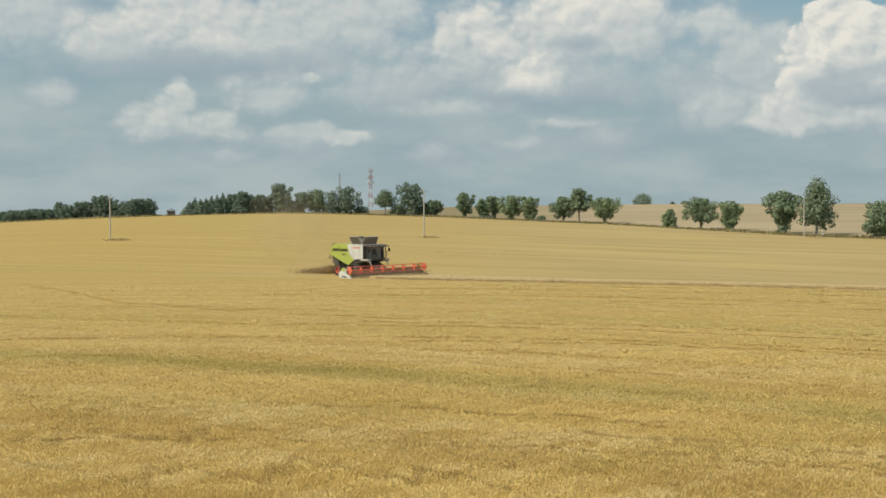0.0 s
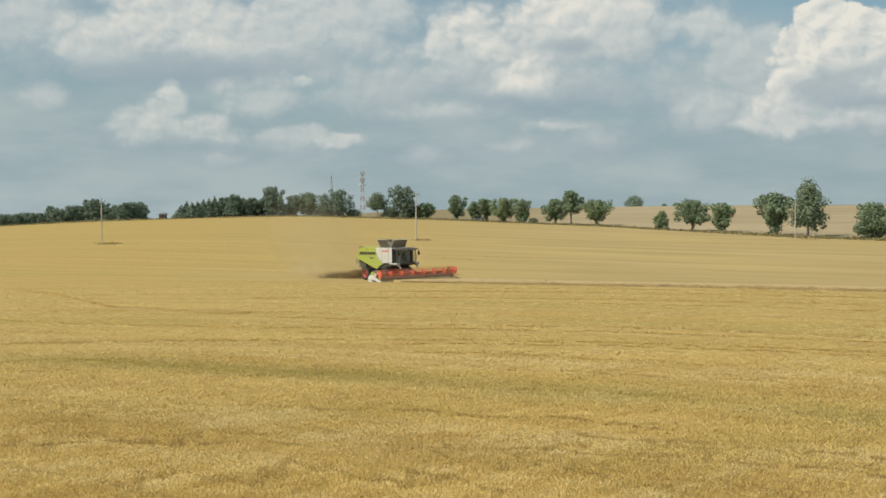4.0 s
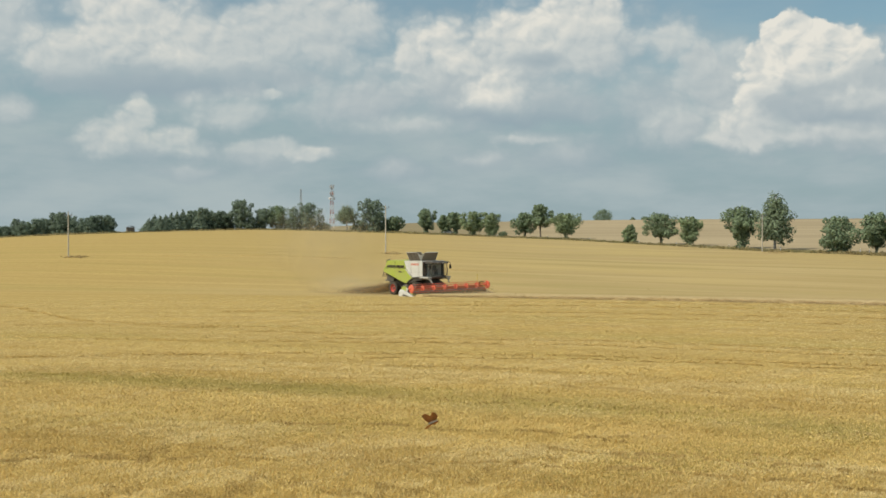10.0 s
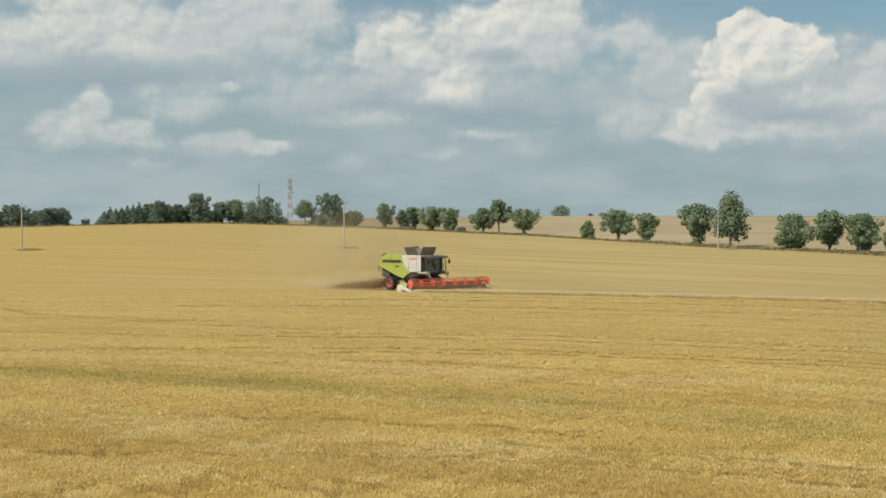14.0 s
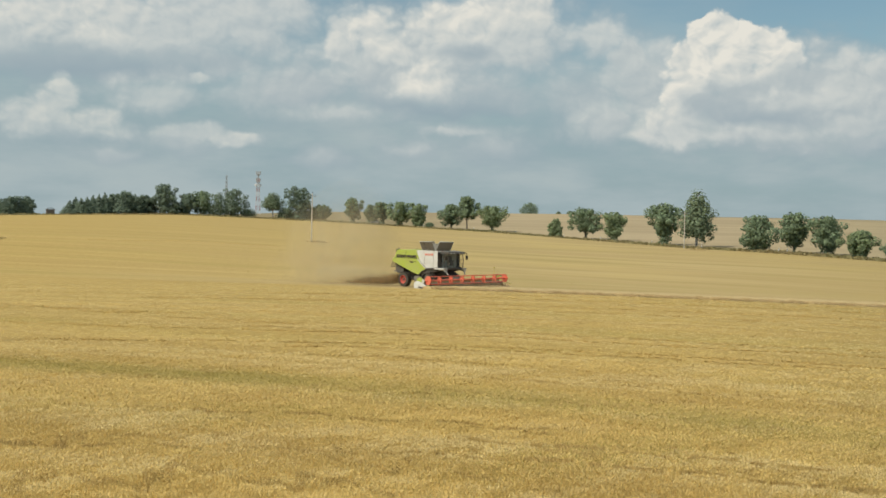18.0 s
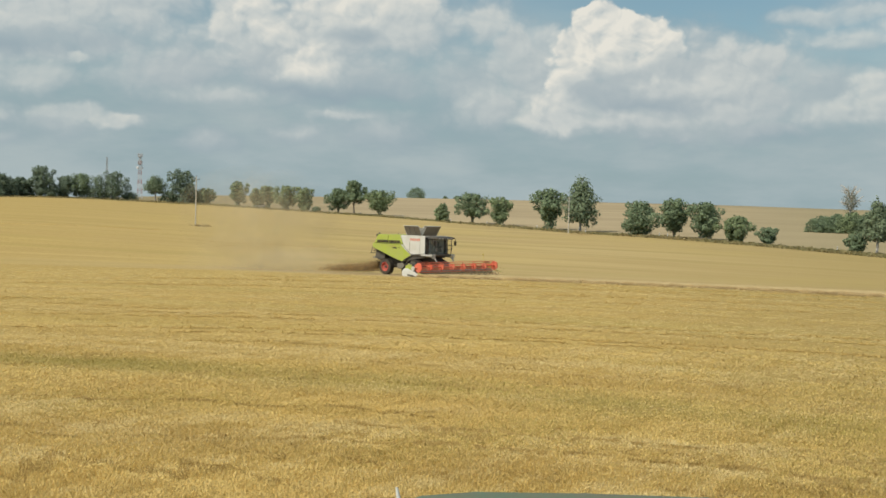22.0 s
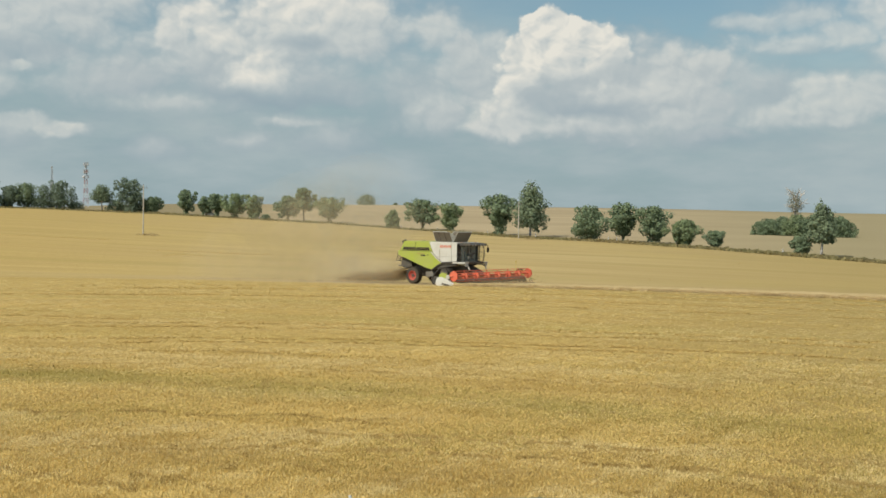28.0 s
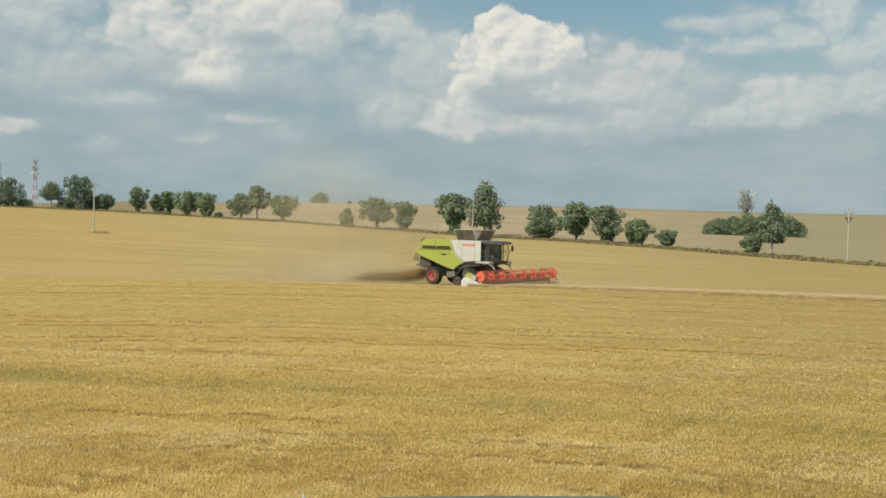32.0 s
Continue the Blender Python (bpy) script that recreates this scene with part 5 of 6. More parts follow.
    for k in range(6):
        a = k * math.pi / 3
        c, s = math.cos(a) * RR, math.sin(a) * RR
        bm = bmesh.new()
        rod(bm, (c, -RW, s), (c, RW, s), 0.028, n=6)
        part("bat", bm, RED, reel)
        bm = bmesh.new()
        for j in range(int(RW * 2 / 0.16)):
            y = -RW + 0.08 + j * 0.16
            v = [bm.verts.new(p) for p in ((c - 0.008, y, s), (c + 0.008, y, s), (c * 1.1 - 0.03, y, s * 1.1 - 0.16))]
            bm.faces.new(v)
        tagged(part("tine_row", bm, RED, reel, "row of red spring tines"), kind="stuff")
    for j in range(8):
        y = -RW + 2 * RW * j / 7
        bm = bmesh.new()
        for k in range(6):
            a, b = k * math.pi / 3, (k + 1) * math.pi / 3
            rod(bm, (0, y, 0), (math.cos(a) * RR, y, math.sin(a) * RR), 0.04, n=5)
            if j in (0, 7):
                rod(bm, (math.cos(a) * RR, y, math.sin(a) * RR), (math.cos(b) * RR, y, math.sin(b) * RR), 0.05, n=5)
        rod(bm, (0, y - 0.05, 0), (0, y + 0.05, 0), 0.40 if j in (0, 7) else 0.29, n=14)
        part("spider", bm, RED, reel, "red reel spider")
    # chaff thrown out behind, and bits of straw flying about the reel
    rs = np.random.RandomState(21)
    n = 24000
    d = rs.uniform(0, 1, n) ** 1.15
    p = np.stack([-5.6 - d * 6.2, rs.normal(size=n) * (0.7 + 1.0 * d), np.abs(0.85 * (1 - d) ** 1.8 + rs.normal(size=n) * (0.24 + 0.06 * d))], 1)
    tagged(part("chaff_spray", quads_mesh("chaff_spray", flakes(rs, p, 0.055), CHAFF), CHAFF, H, "brown chaff thrown out behind"), kind="stuff")
    # pale dust, placed so that it also covers the shade on the trough
    n = 4500
    p = np.stack([4.75 + rs.normal(size=n) * 0.35, rs.uniform(-HW, HW, n), np.abs(rs.normal(size=n)) * 0.33], 1)
    tagged(part("flying_straw", quads_mesh("flying_straw", flakes(rs, p, 0.07), HAZE), HAZE, H, "pale straw dust along the cutter bar, covering the trough's shade"), kind="stuff")
    # the upper works, cab and rear are squeezed to fit the camera's view
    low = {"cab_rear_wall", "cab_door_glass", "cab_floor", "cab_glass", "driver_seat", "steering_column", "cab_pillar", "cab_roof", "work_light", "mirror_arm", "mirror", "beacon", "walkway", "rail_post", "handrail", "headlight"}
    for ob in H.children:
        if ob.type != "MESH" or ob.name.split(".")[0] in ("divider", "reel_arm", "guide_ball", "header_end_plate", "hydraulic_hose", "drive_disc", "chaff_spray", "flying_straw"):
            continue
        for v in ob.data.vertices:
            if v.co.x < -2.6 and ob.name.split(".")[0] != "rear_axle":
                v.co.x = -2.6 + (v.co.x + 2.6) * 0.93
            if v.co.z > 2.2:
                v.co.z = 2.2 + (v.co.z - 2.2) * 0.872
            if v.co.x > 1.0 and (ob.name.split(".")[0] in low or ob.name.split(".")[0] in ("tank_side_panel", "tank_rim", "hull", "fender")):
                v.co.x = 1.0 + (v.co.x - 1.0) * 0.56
    return H, reel, wheels


REEL_X, REEL_Z = 4.0, 1.06
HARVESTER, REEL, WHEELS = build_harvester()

# the harvester's way: seconds, place, heading (degrees from +x)
WAY = [(0, -8.9, 134.6), (1, -7.9, 133.7), (2, -6.95, 132.9), (3, -5.85, 132.0), (4.5, -3.8, 130.2), (6, -1.75, 128.35), (8, 0.3, 126.45), (10, 2.28, 124.55),
       (12, 4.3, 122.55), (14, 6.35, 120.45), (16.5, 8.9, 117.8), (17, 9.45, 117.2), (18, 11.0, 115.45), (19, 13.05, 113.1), (20, 15.2, 110.6), (21, 17.3, 108.1),
       (22, 19.3, 105.5), (23, 20.4, 104.1), (24, 21.4, 102.75), (25, 22.4, 101.4), (26.5, 23.7, 99.6), (28, 25.0, 97.7), (30, 27.1, 94.6), (32, 29.25, 91.3)]


def harvester_place(t):
    ts = [w[0] for w in WAY]
    x, y = (float(np.interp(t, ts, [w[k] for w in WAY])) for k in (1, 2))
    return x, y, -49.6 - 3.1 * (x + 8.9) / 38.15


def harvester_pose(t):
    x, y, hd = harvester_place(t)
    return pose(x, y, float(ground(np.array(x), np.array(y))), float(np.interp(x, [-6, 20], [1.0, 0.0])), 0, hd)


# ---- standing crop, tracks and the cut edge ----
def straws(rs, base, up, length, width):
    """Thin bent straws as long diamonds: an array (n, 4, 3)."""
    n = len(base)
    up = up / np.linalg.norm(up, axis=1)[:, None]
    side = np.cross(up, rs.normal(size=(n, 3)) * 0.35 + np.array([0, 0, 1.0]))
    side /= np.linalg.norm(side, axis=1)[:, None]
    tip = base + up * length[:, None]
    midp = base + up * (length * 0.6)[:, None] + rs.normal(size=(n, 3)) * (length * 0.06)[:, None]
    w = side * width[:, None]
    return np.stack([base, midp - w, tip, midp + w], 1)


def ripple(x, y):
    """Slow unevenness of the crop, -1 to 1."""
    return (np.sin(x * 0.9 + 1.3 * np.sin(y * 0.35)) * np.sin(y * 1.1 + 0.8 * np.sin(x * 0.5)) + np.sin(x * 0.31 + y * 0.57) * 0.8 + np.sin(x * 2.3 - y * 1.7) * 0.4) / 2.2


NEAR_TRACKS = ([(-6, 36), (3.3, 34), (8.4, 33), (14.6, 31.7), (21.2, 31.0), (30, 30.5), (40, 30)], [(-4, 32), (3.3, 30.8), (9.0, 29.8), (18, 28.8), (26, 28.2)],
               [(-22, 27.5), (-12, 25.6), (-5, 24.3), (4, 23.2), (12, 22.6)], [(-24, 22.3), (-10, 20.9), (0, 20.1), (10, 19.6), (22, 19.0), (36, 18.6)], [(6, 21.4), (20, 20.4), (38, 20.2)])


# straw coloured dark for the shade in small gaps of the crop: bearing, distance, half-width
GAPS = ((-5.7, 24.2, 0.09), (8.5, 22.4, 0.06), (9.2, 22.5, 0.08), (9.9, 22.3, 0.07), (10.8, 22.2, 0.06), (4.0, 19.5, 0.06), (0.6, 20.2, 0.05), (17.2, 21.3, 0.06), (19.9, 21.1, 0.06))


def grain_crop():
    rs = np.random.RandomState(3)
    kinds = {"gold": [], "pale": [], "olive": [], "trodden": [], "bare": []}
    for r0, r1, n, ln, wd in ((14.5, 18.5, 210000, 0.052, 0.0046), (18.5, 25, 300000, 0.050, 0.0052), (25, 35, 230000, 0.058, 0.0066), (35, 58, 150000, 0.080, 0.0078), (58, 138, 150000, 0.16, 0.011)):
        az = rs.uniform(-24.5, 40.5, n)
        r = np.sqrt(rs.uniform(r0 ** 2, r1 ** 2, n))
        x, y = r * np.sin(np.radians(az)), r * np.cos(np.radians(az))
        if r0 > 50:
            # the far part stops short of the strip that is being cut, and thins out
            keep = ((x - CUT_A[0]) * CUT_N[0] + (y - CUT_A[1]) * CUT_N[1] < -1.5) & (rs.uniform(0, 1, n) < np.interp(r, [58, 100, 138], [1.0, 0.5, 0.0]))
            az, r, x, y, n = az[keep], r[keep], x[keep], y[keep], int(keep.sum())
        # the crop lies in low ridges along the drill rows, with cracks between them
        v = r * (1 + 0.0072 * az)
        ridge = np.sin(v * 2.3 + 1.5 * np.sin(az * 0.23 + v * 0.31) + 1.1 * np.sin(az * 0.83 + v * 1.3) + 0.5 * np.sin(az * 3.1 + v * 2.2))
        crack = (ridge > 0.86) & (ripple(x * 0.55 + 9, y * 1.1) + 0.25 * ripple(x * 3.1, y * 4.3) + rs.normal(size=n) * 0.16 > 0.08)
        clump = ripple(x * 1.7 + 2, y * 2.1) + 0.8 * ripple(x * 4.2, y * 4.9 + 3)
        turn = 1.9 * ripple(x * 0.7 + 5, y * 0.9) + 2.2 * clump
        z = ground_polar(az, r) + 0.004 + np.maximum(0.0, 0.022 + np.interp(r, [16, 30, 55], [0.024, 0.026, 0.016]) * (0.5 * clump - 0.6 * ridge)) + rs.uniform(-0.010, 0.010, n)
        up = rs.normal(size=(n, 3)) * 0.62 + np.stack([np.cos(turn), np.sin(turn), np.zeros(n)], 1) * 0.36
        up[:, 2] = np.abs(up[:, 2]) * 0.5 + np.interp(r, [16.5, 20.5, 30], [1.1, 0.6, 0.3]) * np.where(clump > 0.3, 0.5, 1.0)
        # further off the straws are laid flat across the camera's view
        far = np.interp(r, [25, 52], [0.0, 1.0])[:, None]
        up *= 1 + far * np.array([0.5, -0.4, -0.78])
        q = straws(rs, np.stack([x, y, z], 1), up, ln * rs.uniform(0.5, 1.4, n), wd * rs.uniform(0.6, 1.4, n))
        green = np.exp(-((r - np.interp(az, OLIVE_AZ, OLIVE_R)) / 1.5) ** 2) * (0.62 + 0.45 * ripple(x * 0.4, y * 0.8)) > rs.uniform(0.05, 0.8, n)
        green |= (ripple(x * 0.30 + 4, y * 0.45 + 1) + rs.normal(size=n) * 0.2 > 0.80) & (rs.uniform(0, 1, n) < 0.5)
        # more olive straw with bearing, which darkens the right side
        green |= rs.uniform(0, 1, n) < np.interp(az, [20, 36], [0.0, 0.30])
        # crack shade is painted as darker straw; the tracks are trodden as well
        darkened = crack & (rs.uniform(0, 1, n) < 0.6)
        for curve in NEAR_TRACKS:
            a, b = np.array(curve).T
            d = np.abs(r - np.interp(az, a, b) * (1 + 0.006 * np.sin(az * 0.9 + b[0])))
            darkened |= (az > a[0]) & (az < a[-1]) & (d < 0.10 + 0.12 * ripple(x * 2, y)) & (np.sin(az * 1.7 + a[0]) + np.sin(az * 4.1 + b[0]) > -0.6)
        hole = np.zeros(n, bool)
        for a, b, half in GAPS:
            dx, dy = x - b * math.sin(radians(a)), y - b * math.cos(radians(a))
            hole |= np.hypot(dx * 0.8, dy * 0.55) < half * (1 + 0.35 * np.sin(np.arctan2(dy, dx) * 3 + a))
        q[darkened, :, 2] -= 0.004
        darkened &= ~hole
        green &= ~hole
        light = (ripple(x * 0.6 + 1, y * 0.9 + 6) + 0.7 * clump + rs.normal(size=n) * 0.35 > 0.45 - 0.75 * far[:, 0])
        light &= ~hole
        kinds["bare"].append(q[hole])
        kinds["trodden"].append(q[darkened])
        kinds["olive"].append(q[green & ~darkened])
        kinds["pale"].append(q[light & ~green & ~darkened])
        kinds["gold"].append(q[~light & ~green & ~darkened & ~hole])
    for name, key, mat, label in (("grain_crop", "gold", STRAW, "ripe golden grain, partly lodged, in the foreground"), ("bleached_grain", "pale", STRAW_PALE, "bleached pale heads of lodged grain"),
                                  ("olive_grain", "olive", OLIVE, "greener streak of unripe grain through the crop"), ("fallen_straw", "bare", GAP_SHADE, "straw clumps coloured dark for the shade in gaps of the crop"), ("trodden_and_crack_shade", "trodden", TRODDEN_SHADE, "trodden grain of old wheel tracks, and crack shade painted as darker straw")):
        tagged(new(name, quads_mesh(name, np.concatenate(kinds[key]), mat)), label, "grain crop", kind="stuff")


EDGE_STRETCHES = []


def tracks():
    """Old wheel tracks in the crop, as trodden broken lines, and the edge where the cut strip begins."""
    rs = np.random.RandomState(8)
    rows = []
    for curve in ([(-20.6, 120), (-19.5, 95), (-18, 72), (-16.3, 59), (-13, 54), (-10.8, 52.5), (-4.9, 49.5)], [(-20.0, 118), (-18.6, 85), (-17.2, 66), (-15.8, 58), (-12, 52), (-10.6, 51)], [(-8, 48.5), (-4.9, 46.8), (-2, 45.6)],
                  [(-23, 52), (-18.2, 48), (-14.1, 45.5), (-10.4, 44), (-3.3, 42.6), (3.3, 41.9), (9.7, 41.2), (15.8, 40.2), (21, 39.8), (31, 40), (40, 40)],
                  [(-4, 44.3), (3.3, 43.5), (9.7, 43), (15.8, 41.9), (21, 41.5), (31, 41.7), (40, 42)],
                  [(8, 56.5), (13.7, 55.5), (24.9, 53.5), (37.2, 53), (41, 53)], [(-9, 64), (4, 61.5), (16, 59.5), (30, 58.5), (40, 58)], [(-3, 73), (8, 71), (22, 67), (38, 65)],
                  [(-24, 40.5), (-12, 39.2), (2, 38.2), (18, 36.9), (40, 36.3)], [(-2, 37.2), (9, 36.6), (26, 35.4)], [(2, 82), (14, 79), (27, 74), (40, 71)],
                  [(0.0, 168), (0.6, 171), (1.4, 170.5), (2.0, 168)], [(-0.3, 178), (0.8, 175.5), (2.2, 176), (3.0, 174)], [(-12, 203), (-9.6, 202.5), (-7, 203), (-4, 199)]):
        a, b = np.array(curve).T
        az = a[0]
        while az < a[-1]:
            span = rs.uniform(0.6, 3.2)
            far = float(np.interp(az, a, b))
            n = int(span * (300 if far < 125 else 130))
            aa = az + span * rs.uniform(0, 1, n)
            half = np.clip(far / 50, 1, 3) * 0.10
            rr = np.interp(aa, a, b) * (1 + 0.003 * np.sin(aa * 0.9)) + rs.normal(size=n) * half * (0.6 + 0.4 * np.sin(aa * 3.0))
            p = np.stack([rr * np.sin(np.radians(aa)), rr * np.cos(np.radians(aa)), ground_polar(aa, rr) + 0.01], 1)
            lay = rs.normal(size=(n, 3)) * np.array([1.0, 0.35, 0.10]) + np.array([0, 0, 0.10])
            rows.append(straws(rs, p, lay, rs.uniform(0.06, 0.16, n) * np.clip(far / 50, 1, 2), np.full(n, 0.006 * max(1.0, far / 50))))
            az += span + rs.uniform(-0.2, 1.0)
    # trodden straw, with the shade in the tracks put into its colour
    darkened = material("track_shade_straw", (0.52, 0.36, 0.115), 0.95, second=(0.58, 0.41, 0.14), scale=0.4, island=0.25)
    me = quads_mesh("wheel_tracks", np.concatenate(rows), darkened)
    tagged(new("wheel_tracks", me), "broken lines of trodden straw along wheel tracks, darkened for their shade", "wheel tracks", kind="stuff")
    # pale rows of straw left lying between the tracks
    swath = []
    for curve in ([(-24, 46.5), (-10, 45), (6, 43.0), (24, 40.8), (40, 41)], [(-16, 55.5), (0, 52), (16, 50), (40, 47.5)], [(-6, 69), (10, 65), (26, 62), (40, 61)], [(-20, 36.5), (0, 35), (20, 33.8), (40, 33.2)], [(0, 92), (14, 86), (28, 80)]):
        a, b = np.array(curve).T
        n = int((a[-1] - a[0]) * 130)
        aa = rs.uniform(a[0], a[-1], n)
        aa = aa[np.sin(aa * 0.9 + b[0]) + np.sin(aa * 2.7 + a[0]) + rs.normal(size=n) * 0.5 > -0.3]
        rr = np.interp(aa, a, b) + rs.normal(size=len(aa)) * 0.30
        p = np.stack([rr * np.sin(np.radians(aa)), rr * np.cos(np.radians(aa)), ground_polar(aa, rr) + 0.035], 1)
        lay = rs.normal(size=p.shape) * np.array([1.0, 0.3, 0.08])
        swath.append(straws(rs, p, lay, rs.uniform(0.08, 0.20, len(aa)), 0.00016 * rr))
    tagged(new("straw_swath", quads_mesh("straw_swath", np.concatenate(swath), STRAW_PALE)), "pale broken rows of straw lying on the field", "straw", kind="stuff")
    # ragged edge of the standing crop along the strip that is being cut
    edge = material("cut_crop_edge", (0.56, 0.43, 0.235), 0.9, second=(0.46, 0.35, 0.185), scale=0.3, island=0.3)
    stretches = [(-14 + 3 * k, -11 + 3 * k) for k in range(20)] + [(46, 75)]
    for s0, s1 in stretches:
        n = int((s1 - s0) * 800)
        s = rs.uniform(s0, s1, n)
        d = rs.normal(size=n) * 0.22
        x, y = CUT_A[0] + CUT_DIR[0] * s + CUT_N[0] * d, CUT_A[1] + CUT_DIR[1] * s + CUT_N[1] * d
        keep = np.sin(s * 0.8) + np.sin(s * 2.3) + rs.normal(size=n) * 0.9 > -1.2
        p = np.stack([x, y, ground(x, y)], 1)[keep]
        up = rs.normal(size=(len(p), 3)) * 0.5 + np.array([0, 0, 1.0])
        ob = new("crop_edge", quads_mesh("crop_edge", straws(rs, p, up, rs.uniform(0.08, 0.30, len(p)), np.full(len(p), 0.010)), edge))
        tagged(ob, "ragged brown edge of the standing grain beside the cut strip", "crop edge", "edge of the standing grain", "stuff")
        if s1 < 46:
            EDGE_STRETCHES.append((ob, s0))
    # the uncut strip itself, in short stretches with an uneven top
    uncut = material("uncut_grain", (0.50, 0.385, 0.20), 0.95, second=(0.40, 0.30, 0.145), scale=0.9, spread=0.45, bump=0.8, bump_scale=9.0, spec=0.1)
    for s0, s1 in [(-14 + 1.5 * k, -12.5 + 1.5 * k) for k in range(40)] + [(46, 75)]:
        ns, nd = max(3, int((s1 - s0) / 0.3)), 38
        S, D = np.meshgrid(np.linspace(s0 - 0.02, s1 + 0.02, ns), np.linspace(0.0, 10.9, nd), indexing="ij")
        jag = 0.10 * np.sin(S * 2.9 + 3 * np.sin(S * 0.7)) * (D < 0.1)
        x, y = CUT_A[0] + CUT_DIR[0] * S + CUT_N[0] * (D + jag), CUT_A[1] + CUT_DIR[1] * S + CUT_N[1] * (D + jag)
        low = ground(x, y)
        top = low + 0.24 + 0.04 * np.sin(S * 4.1 + D * 1.7) * np.sin(D * 5.3 + S) + rs.uniform(-0.03, 0.03, S.shape)
        co = np.concatenate([np.stack([x, y, top], -1).reshape(-1, 3), np.stack([x, y, low - 0.2], -1).reshape(-1, 3)])
        n, at_ = ns * nd, lambda i, j: i * nd + j
        faces = [(at_(i, j), at_(i + 1, j), at_(i + 1, j + 1), at_(i, j + 1)) for i in range(ns - 1) for j in range(nd - 1)]
        rim = [at_(i, 0) for i in range(ns)] + [at_(ns - 1, j) for j in range(1, nd)] + [at_(i, nd - 1) for i in range(ns - 2, -1, -1)] + [at_(0, j) for j in range(nd - 2, 0, -1)]
        faces += [(p, n + p, n + q, q) for p, q in zip(rim, rim[1:] + rim[:1])]
        me = bpy.data.meshes.new("uncut_grain")
        me.from_pydata(co.tolist(), [], faces)
        me.materials.append(uncut)
        ob = tagged(new("uncut_grain", me), "standing strip of pale ripe grain still to be cut", "grain crop", "uncut strip before the harvester", "stuff")
        if s1 <= 46:
            EDGE_STRETCHES.append((ob, s0))
    # short stubble and straw on the field beyond
    n = 9000
    az = rs.uniform(-24, 40, n)
    r = rs.uniform(95, 260, n)
    x, y = r * np.sin(np.radians(az)), r * np.cos(np.radians(az))
    ok = ((x - CUT_A[0]) * CUT_N[0] + (y - CUT_A[1]) * CUT_N[1] > 1) & (r < edge_r(az)) & (np.sin(r * 0.55 + 0.05 * az) + np.sin(r * 0.17 + az * 0.1) + rs.normal(size=n) * 0.4 > 0.5)
    p = np.stack([x, y, ground_polar(az, r)], 1)[ok]
    up = rs.normal(size=(len(p), 3)) * np.array([1, 1, 0.08])
    up[:, 2] = np.abs(up[:, 2])
    stub = material("stubble_straw", (0.42, 0.30, 0.12), 0.9, second=(0.33, 0.23, 0.095), scale=0.2, island=0.3)
    tagged(new("stubble_straw", quads_mesh("stubble_straw", straws(rs, p, up, rs.uniform(0.12, 0.3, len(p)), np.full(len(p), 0.05)), stub)), "short stubble and straw on the slope beyond", "stubble", kind="stuff")


grain_crop()
tracks()


# ---- the car below the camera: only its roof comes into view ----
def near_car():
    x, y, z = at(19.2, 9.7)
    c = empty("parked_car", x, y, z, -12.2)
    tagged(c, "grey-green parked car at the edge of the grain", "car")
    bm = bmesh.new()
    prism(bm, [(-2.2, 0.35), (-2.25, 0.80), (-2.05, 1.05), (-1.86, 1.34), (-1.50, 1.485), (-1.0, 1.535), (0, 1.55), (1.1, 1.545), (1.6, 1.50), (1.75, 1.40), (2.05, 1.05), (2.45, 0.88), (2.55, 0.45)], -0.80, 0.80, 0.07)
    smooth(part("body", bm, ROOF_GREEN, c))
    for s in (-1, 1):
        bm = bmesh.new()
        prism(bm, [(-1.85, 1.0), (-1.55, 1.34), (1.25, 1.36), (1.65, 1.0)], s * 0.805 - 0.012, s * 0.805 + 0.012)
        part("side_window", bm, GLASS, c)
        for ix in (-1.35, 1.40):
            bm = bmesh.new()
            wheel_profile(bm, [(-0.1, 0.18), (-0.1, 0.32), (0.1, 0.32), (0.1, 0.18)], 18)
            w = part("wheel", bm, BLACK, c)
            w.matrix_basis = pose(ix, s * 0.74, 0.32)
            bm = bmesh.new()
            rod(bm, (0, -0.085, 0), (0, 0.085, 0), 0.2, n=16)
            part("rim", bm, PALE, w, "grey steel rim")
    bm = bmesh.new()
    rod(bm, (-1.66, 0.3, 1.46), (-1.70, 0.3, 1.66), 0.028, 0.012, 6)
    part("aerial", bm, MAST_WHITE, c, "short white roof aerial")


near_car()


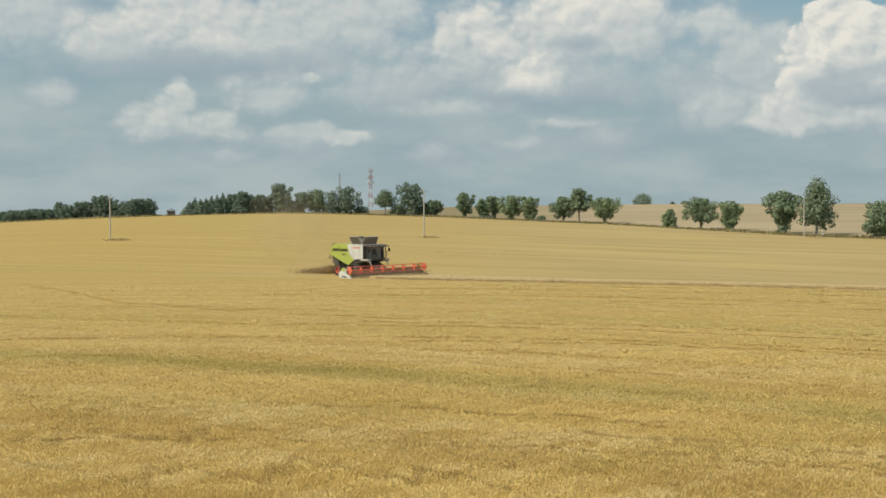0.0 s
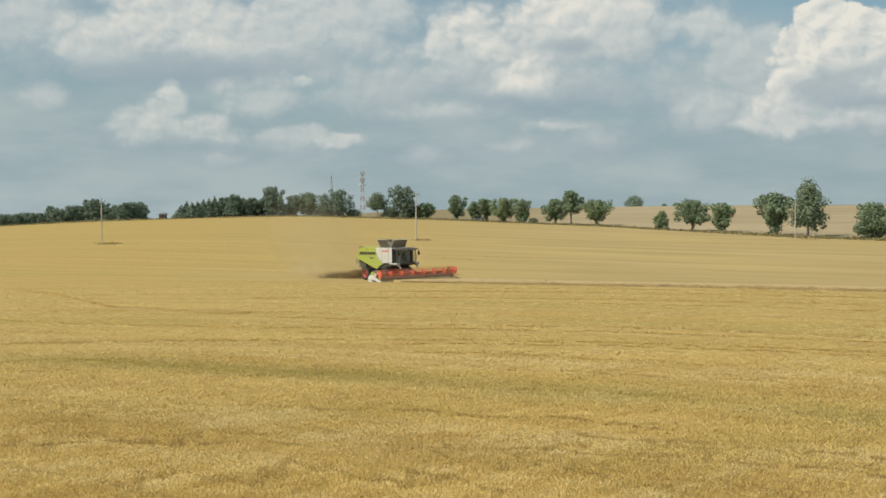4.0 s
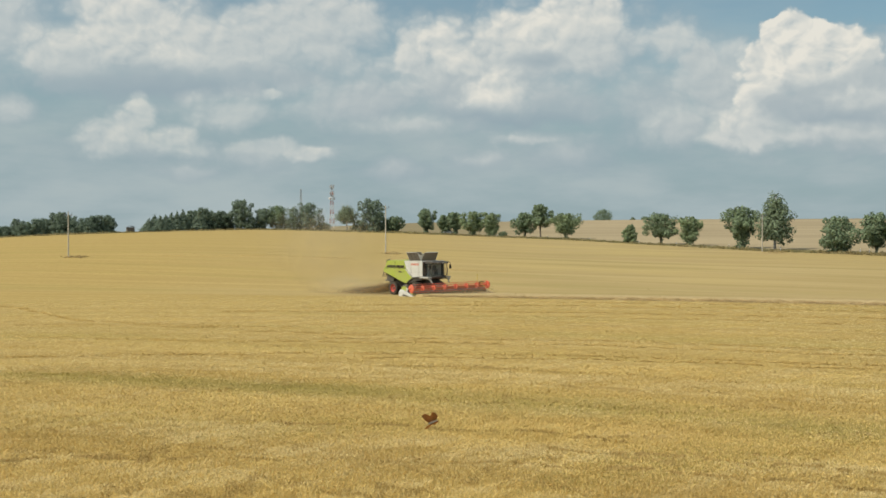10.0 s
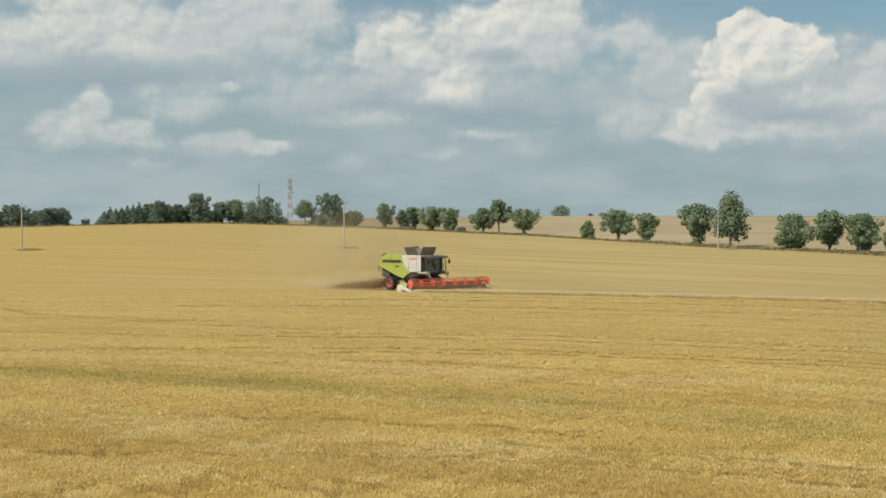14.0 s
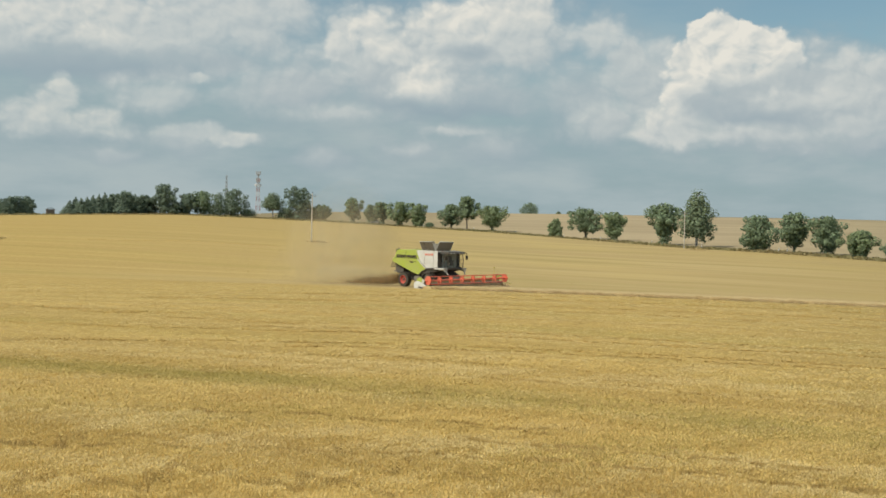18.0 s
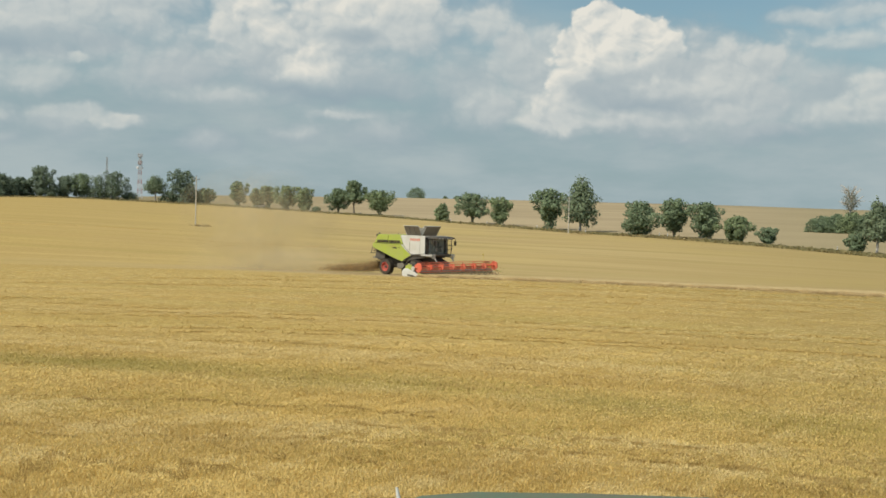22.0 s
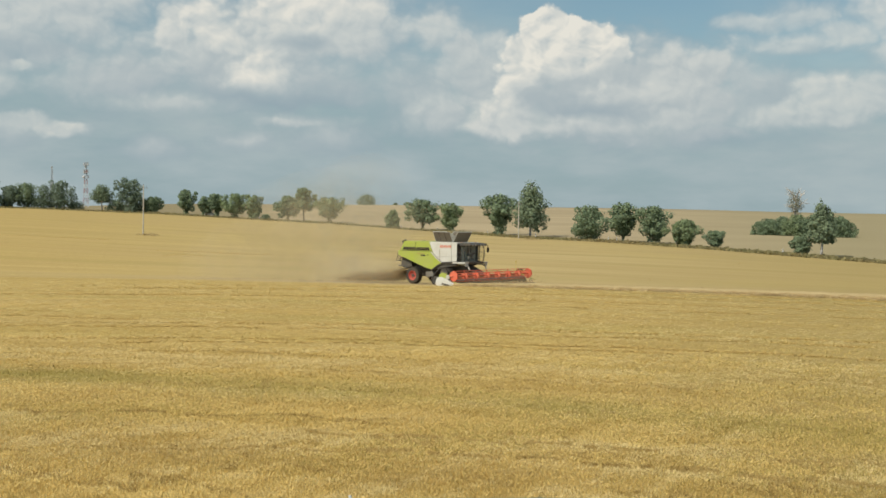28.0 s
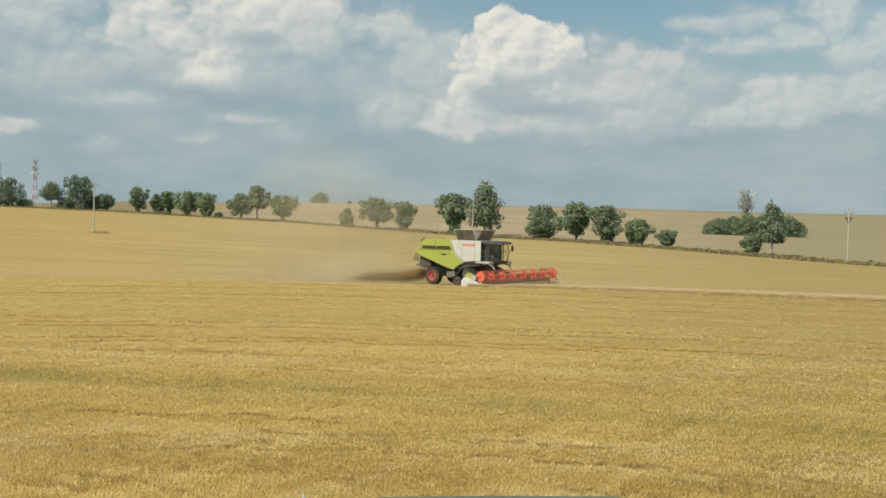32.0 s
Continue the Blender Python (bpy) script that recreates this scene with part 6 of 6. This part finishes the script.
# ---- a butterfly that crosses close to the camera ----
def butterfly():
    f = empty("butterfly")
    tagged(f, "small brown and orange butterfly fluttering over the grain", "butterfly")
    wing = material("brown_orange_wing", (0.52, 0.24, 0.075), 0.8, second=(0.24, 0.11, 0.04), scale=70.0, thin=0.5)
    bm = bmesh.new()
    rod(bm, (-0.011, 0, 0), (0.004, 0, 0.001), 0.0016, 0.0026, 8)
    rod(bm, (0.004, 0, 0.001), (0.010, 0, 0.001), 0.0026, 0.0016, 8)
    part("body", bm, BARK, f)
    for side in (-1, 1):
        for name, outline in (("forewing", ((0.007, 0), (0.016, 0.012), (0.018, 0.023), (0.012, 0.026), (0.003, 0.019), (-0.001, 0.004))),
                              ("hindwing", ((0.001, 0), (0.002, 0.014), (-0.006, 0.021), (-0.014, 0.017), (-0.015, 0.007), (-0.007, 0)))):
            bm = bmesh.new()
            v = [bm.verts.new((x, side * y * 0.86, y * 0.5 + (0.0006 if name == "hindwing" else 0))) for x, y in outline]
            bm.faces.new(v)
            bmesh.ops.solidify(bm, geom=bm.faces[:], thickness=0.0004)
            part(name, bm, wing, f)
        bm = bmesh.new()
        rod(bm, (0.010, side * 0.001, 0.002), (0.019, side * 0.006, 0.005), 0.0003, 0.0004, 5)
        part("antenna", bm, BARK, f)
    return f


BUTTERFLY = butterfly()


def butterfly_motion():
    # seconds, bearing, elevation, distance, roll: it rests in the grain, crosses, and comes down again
    rows = [(0, 42.0, None, 5.0, 0), (9.0, 42.0, None, 5.0, 0), (9.6, 24.69, -6.42, 2.5, 10)]
    rows += [(9.7, 17.94, -4.93, 2.5, 30), (9.8, 11.78, -3.79, 2.6, -15), (9.9, 6.33, -4.83, 2.6, 20), (10.0, 1.38, -9.34, 2.5, 62)]
    rows += [(10.3, -6.0, None, 3.6, 10), (32, -6.0, None, 3.6, 10)]
    out = []
    for t, az, el, r, roll in rows:
        x, y = r * math.sin(radians(az)), r * math.cos(radians(az))
        z = float(ground_polar(az, r)) + 0.03 if el is None else 5 + r * math.tan(radians(el))
        out.append((t, pose(x, y, z, roll, 20, 195)))
    walk(BUTTERFLY, out)


# ---- dust: loose clouds that rise behind the harvester and drift off ----
def billow_mesh(rs, half, lumps, thick):
    """The bulging front of a dust cloud: half an egg with uneven lumps, open behind."""
    n, k = 48, 16
    phase = rs.uniform(0, 6.28, 6)
    co, depth, faces = [(0.0, -half[1], 0.0)], [1.0], []
    for i in range(1, k + 1):
        lat = math.pi / 2 * i / k
        for j in range(n):
            a = 2 * math.pi * j / n
            g = 1 + lumps * (math.sin(2 * a + phase[0]) + 0.7 * math.sin(3 * a + phase[1]) + 0.5 * math.sin(5 * a + 3 * lat + phase[2])) * math.sin(lat)
            co.append((half[0] * math.sin(lat) * math.cos(a) * g, -half[1] * math.cos(lat), half[2] * math.sin(lat) * math.sin(a) * g))
            depth.append(math.cos(lat) ** 2 * (1 + 0.4 * math.sin(lat)))
    faces += [(0, 1 + (j + 1) % n, 1 + j) for j in range(n)]
    for i in range(k - 1):
        p, q = 1 + i * n, 1 + (i + 1) * n
        faces += [(p + j, p + (j + 1) % n, q + (j + 1) % n, q + j) for j in range(n)]
    me = bpy.data.meshes.new("dust_cloud")
    me.from_pydata(co, [], faces)
    me.attributes.new("depth", "FLOAT", "POINT").data.foreach_set("value", np.array(depth, np.float32) * thick)
    me.shade_smooth()
    return me


def build_dust():
    rs = np.random.RandomState(31)
    out = []
    for kind, first, step, n in (("thin", -8.0, 3.2, 13), ("dense", -2.0, 2.4, 14)):
        for k in range(n):
            grow = float(np.interp(first + step * k, [0, 10, 20, 28], [0.8, 0.85, 1.0, 1.15]))
            half = (rs.uniform(7.5, 9.5) * grow, 3.0, rs.uniform(5.5, 7.5) * grow) if kind == "thin" else (rs.uniform(4.4, 5.6) * grow, 2.0, rs.uniform(2.0, 2.7) * grow)
            me = billow_mesh(rs, half, 0.07, float(np.interp(first + step * k, [0, 10, 22], [0.40, 0.85, 1.05])))
            me.materials.append(DUST_THIN if kind == "thin" else DUST_DENSE)
            ob = new("dust_cloud", me)
            tagged(ob, "pale dust drifting behind the harvester" if kind == "thin" else "denser low dust close behind the harvester", "dust", "dust behind the harvester", "stuff")
            out.append((ob, kind, first + step * k, rs.uniform(-1, 1), rs.uniform(0.8, 1.2)))
    return out


DUST_CLOUDS = build_dust()


def dust_pose(kind, born, side, fast, t):
    x, y, hd = harvester_place(max(0.0, born))
    c, s = math.cos(radians(hd)), math.sin(radians(hd))
    if born < 0:
        x, y = x + c * 1.4 * born, y + s * 1.4 * born
    age = t - born
    x, y = x - 7.0 * c - 1.5 * side * s, y - 7.0 * s + 1.5 * side * c
    base = float(ground(np.array(x), np.array(y)))
    if kind == "thin":
        settle = min(1.0, max(0.0, (age - 8.5) / 5.0))
        z = base - 14.0 + 17.0 * min(1.0, max(0.0, age / 2.6)) + 0.50 * fast * min(8.5, max(0.0, age - 2.6)) - 20.0 * settle
        drift = max(0.0, age)
        return pose(x + 0.22 * drift, y + 0.22 * drift, z, 0, 0, -8 + 9 * side)
    up = min(1.0, max(0.0, age / 1.2)) * (1.0 - min(1.0, max(0.0, (age - 6.0) / 4.0)))
    return pose(x, y + 0.3 * max(0.0, age), base - 6.0 + 6.6 * up, 0, 0, -10 + 10 * side)


def dust_motion():
    for ob, kind, born, side, fast in DUST_CLOUDS:
        walk(ob, [(t, dust_pose(kind, born, side, fast, t)) for t in np.arange(0, 32.01, 1.0).tolist()])


def cut_motion():
    """Each stretch of the crop's edge goes down as the header comes up to it."""
    ts = np.arange(0, 32.01, 0.5)
    reach = [harvester_place(float(t)) for t in ts]
    front = np.array([(np.array([x + 4.6 * math.cos(radians(h)), y + 4.6 * math.sin(radians(h))]) - CUT_A) @ CUT_DIR for x, y, h in reach])
    for ob, s0 in EDGE_STRETCHES:
        drop = np.interp(front, [s0 - 0.2, s0 + 1.3], [0.0, 0.75])
        walk(ob, [(float(t), pose(0, 0, -float(z))) for t, z in zip(ts, drop)])


def motions():
    butterfly_motion()
    cut_motion()
    walk(HARVESTER, [(t, harvester_pose(t)) for t in np.arange(0, 32.01, 1.0).tolist()])
    steps = np.arange(0, 32.01, 0.5).tolist()
    walk(REEL, [(t, pose(REEL_X, 0, REEL_Z, 0, t * 140.0, 0)) for t in steps])
    dust_motion()
    for w, s in zip(WHEELS, (-1, 1)):
        walk(w, [(t, pose(-3.5, s * 1.50, 0.74, 0, t * 110.0, 0)) for t in steps])


motions()
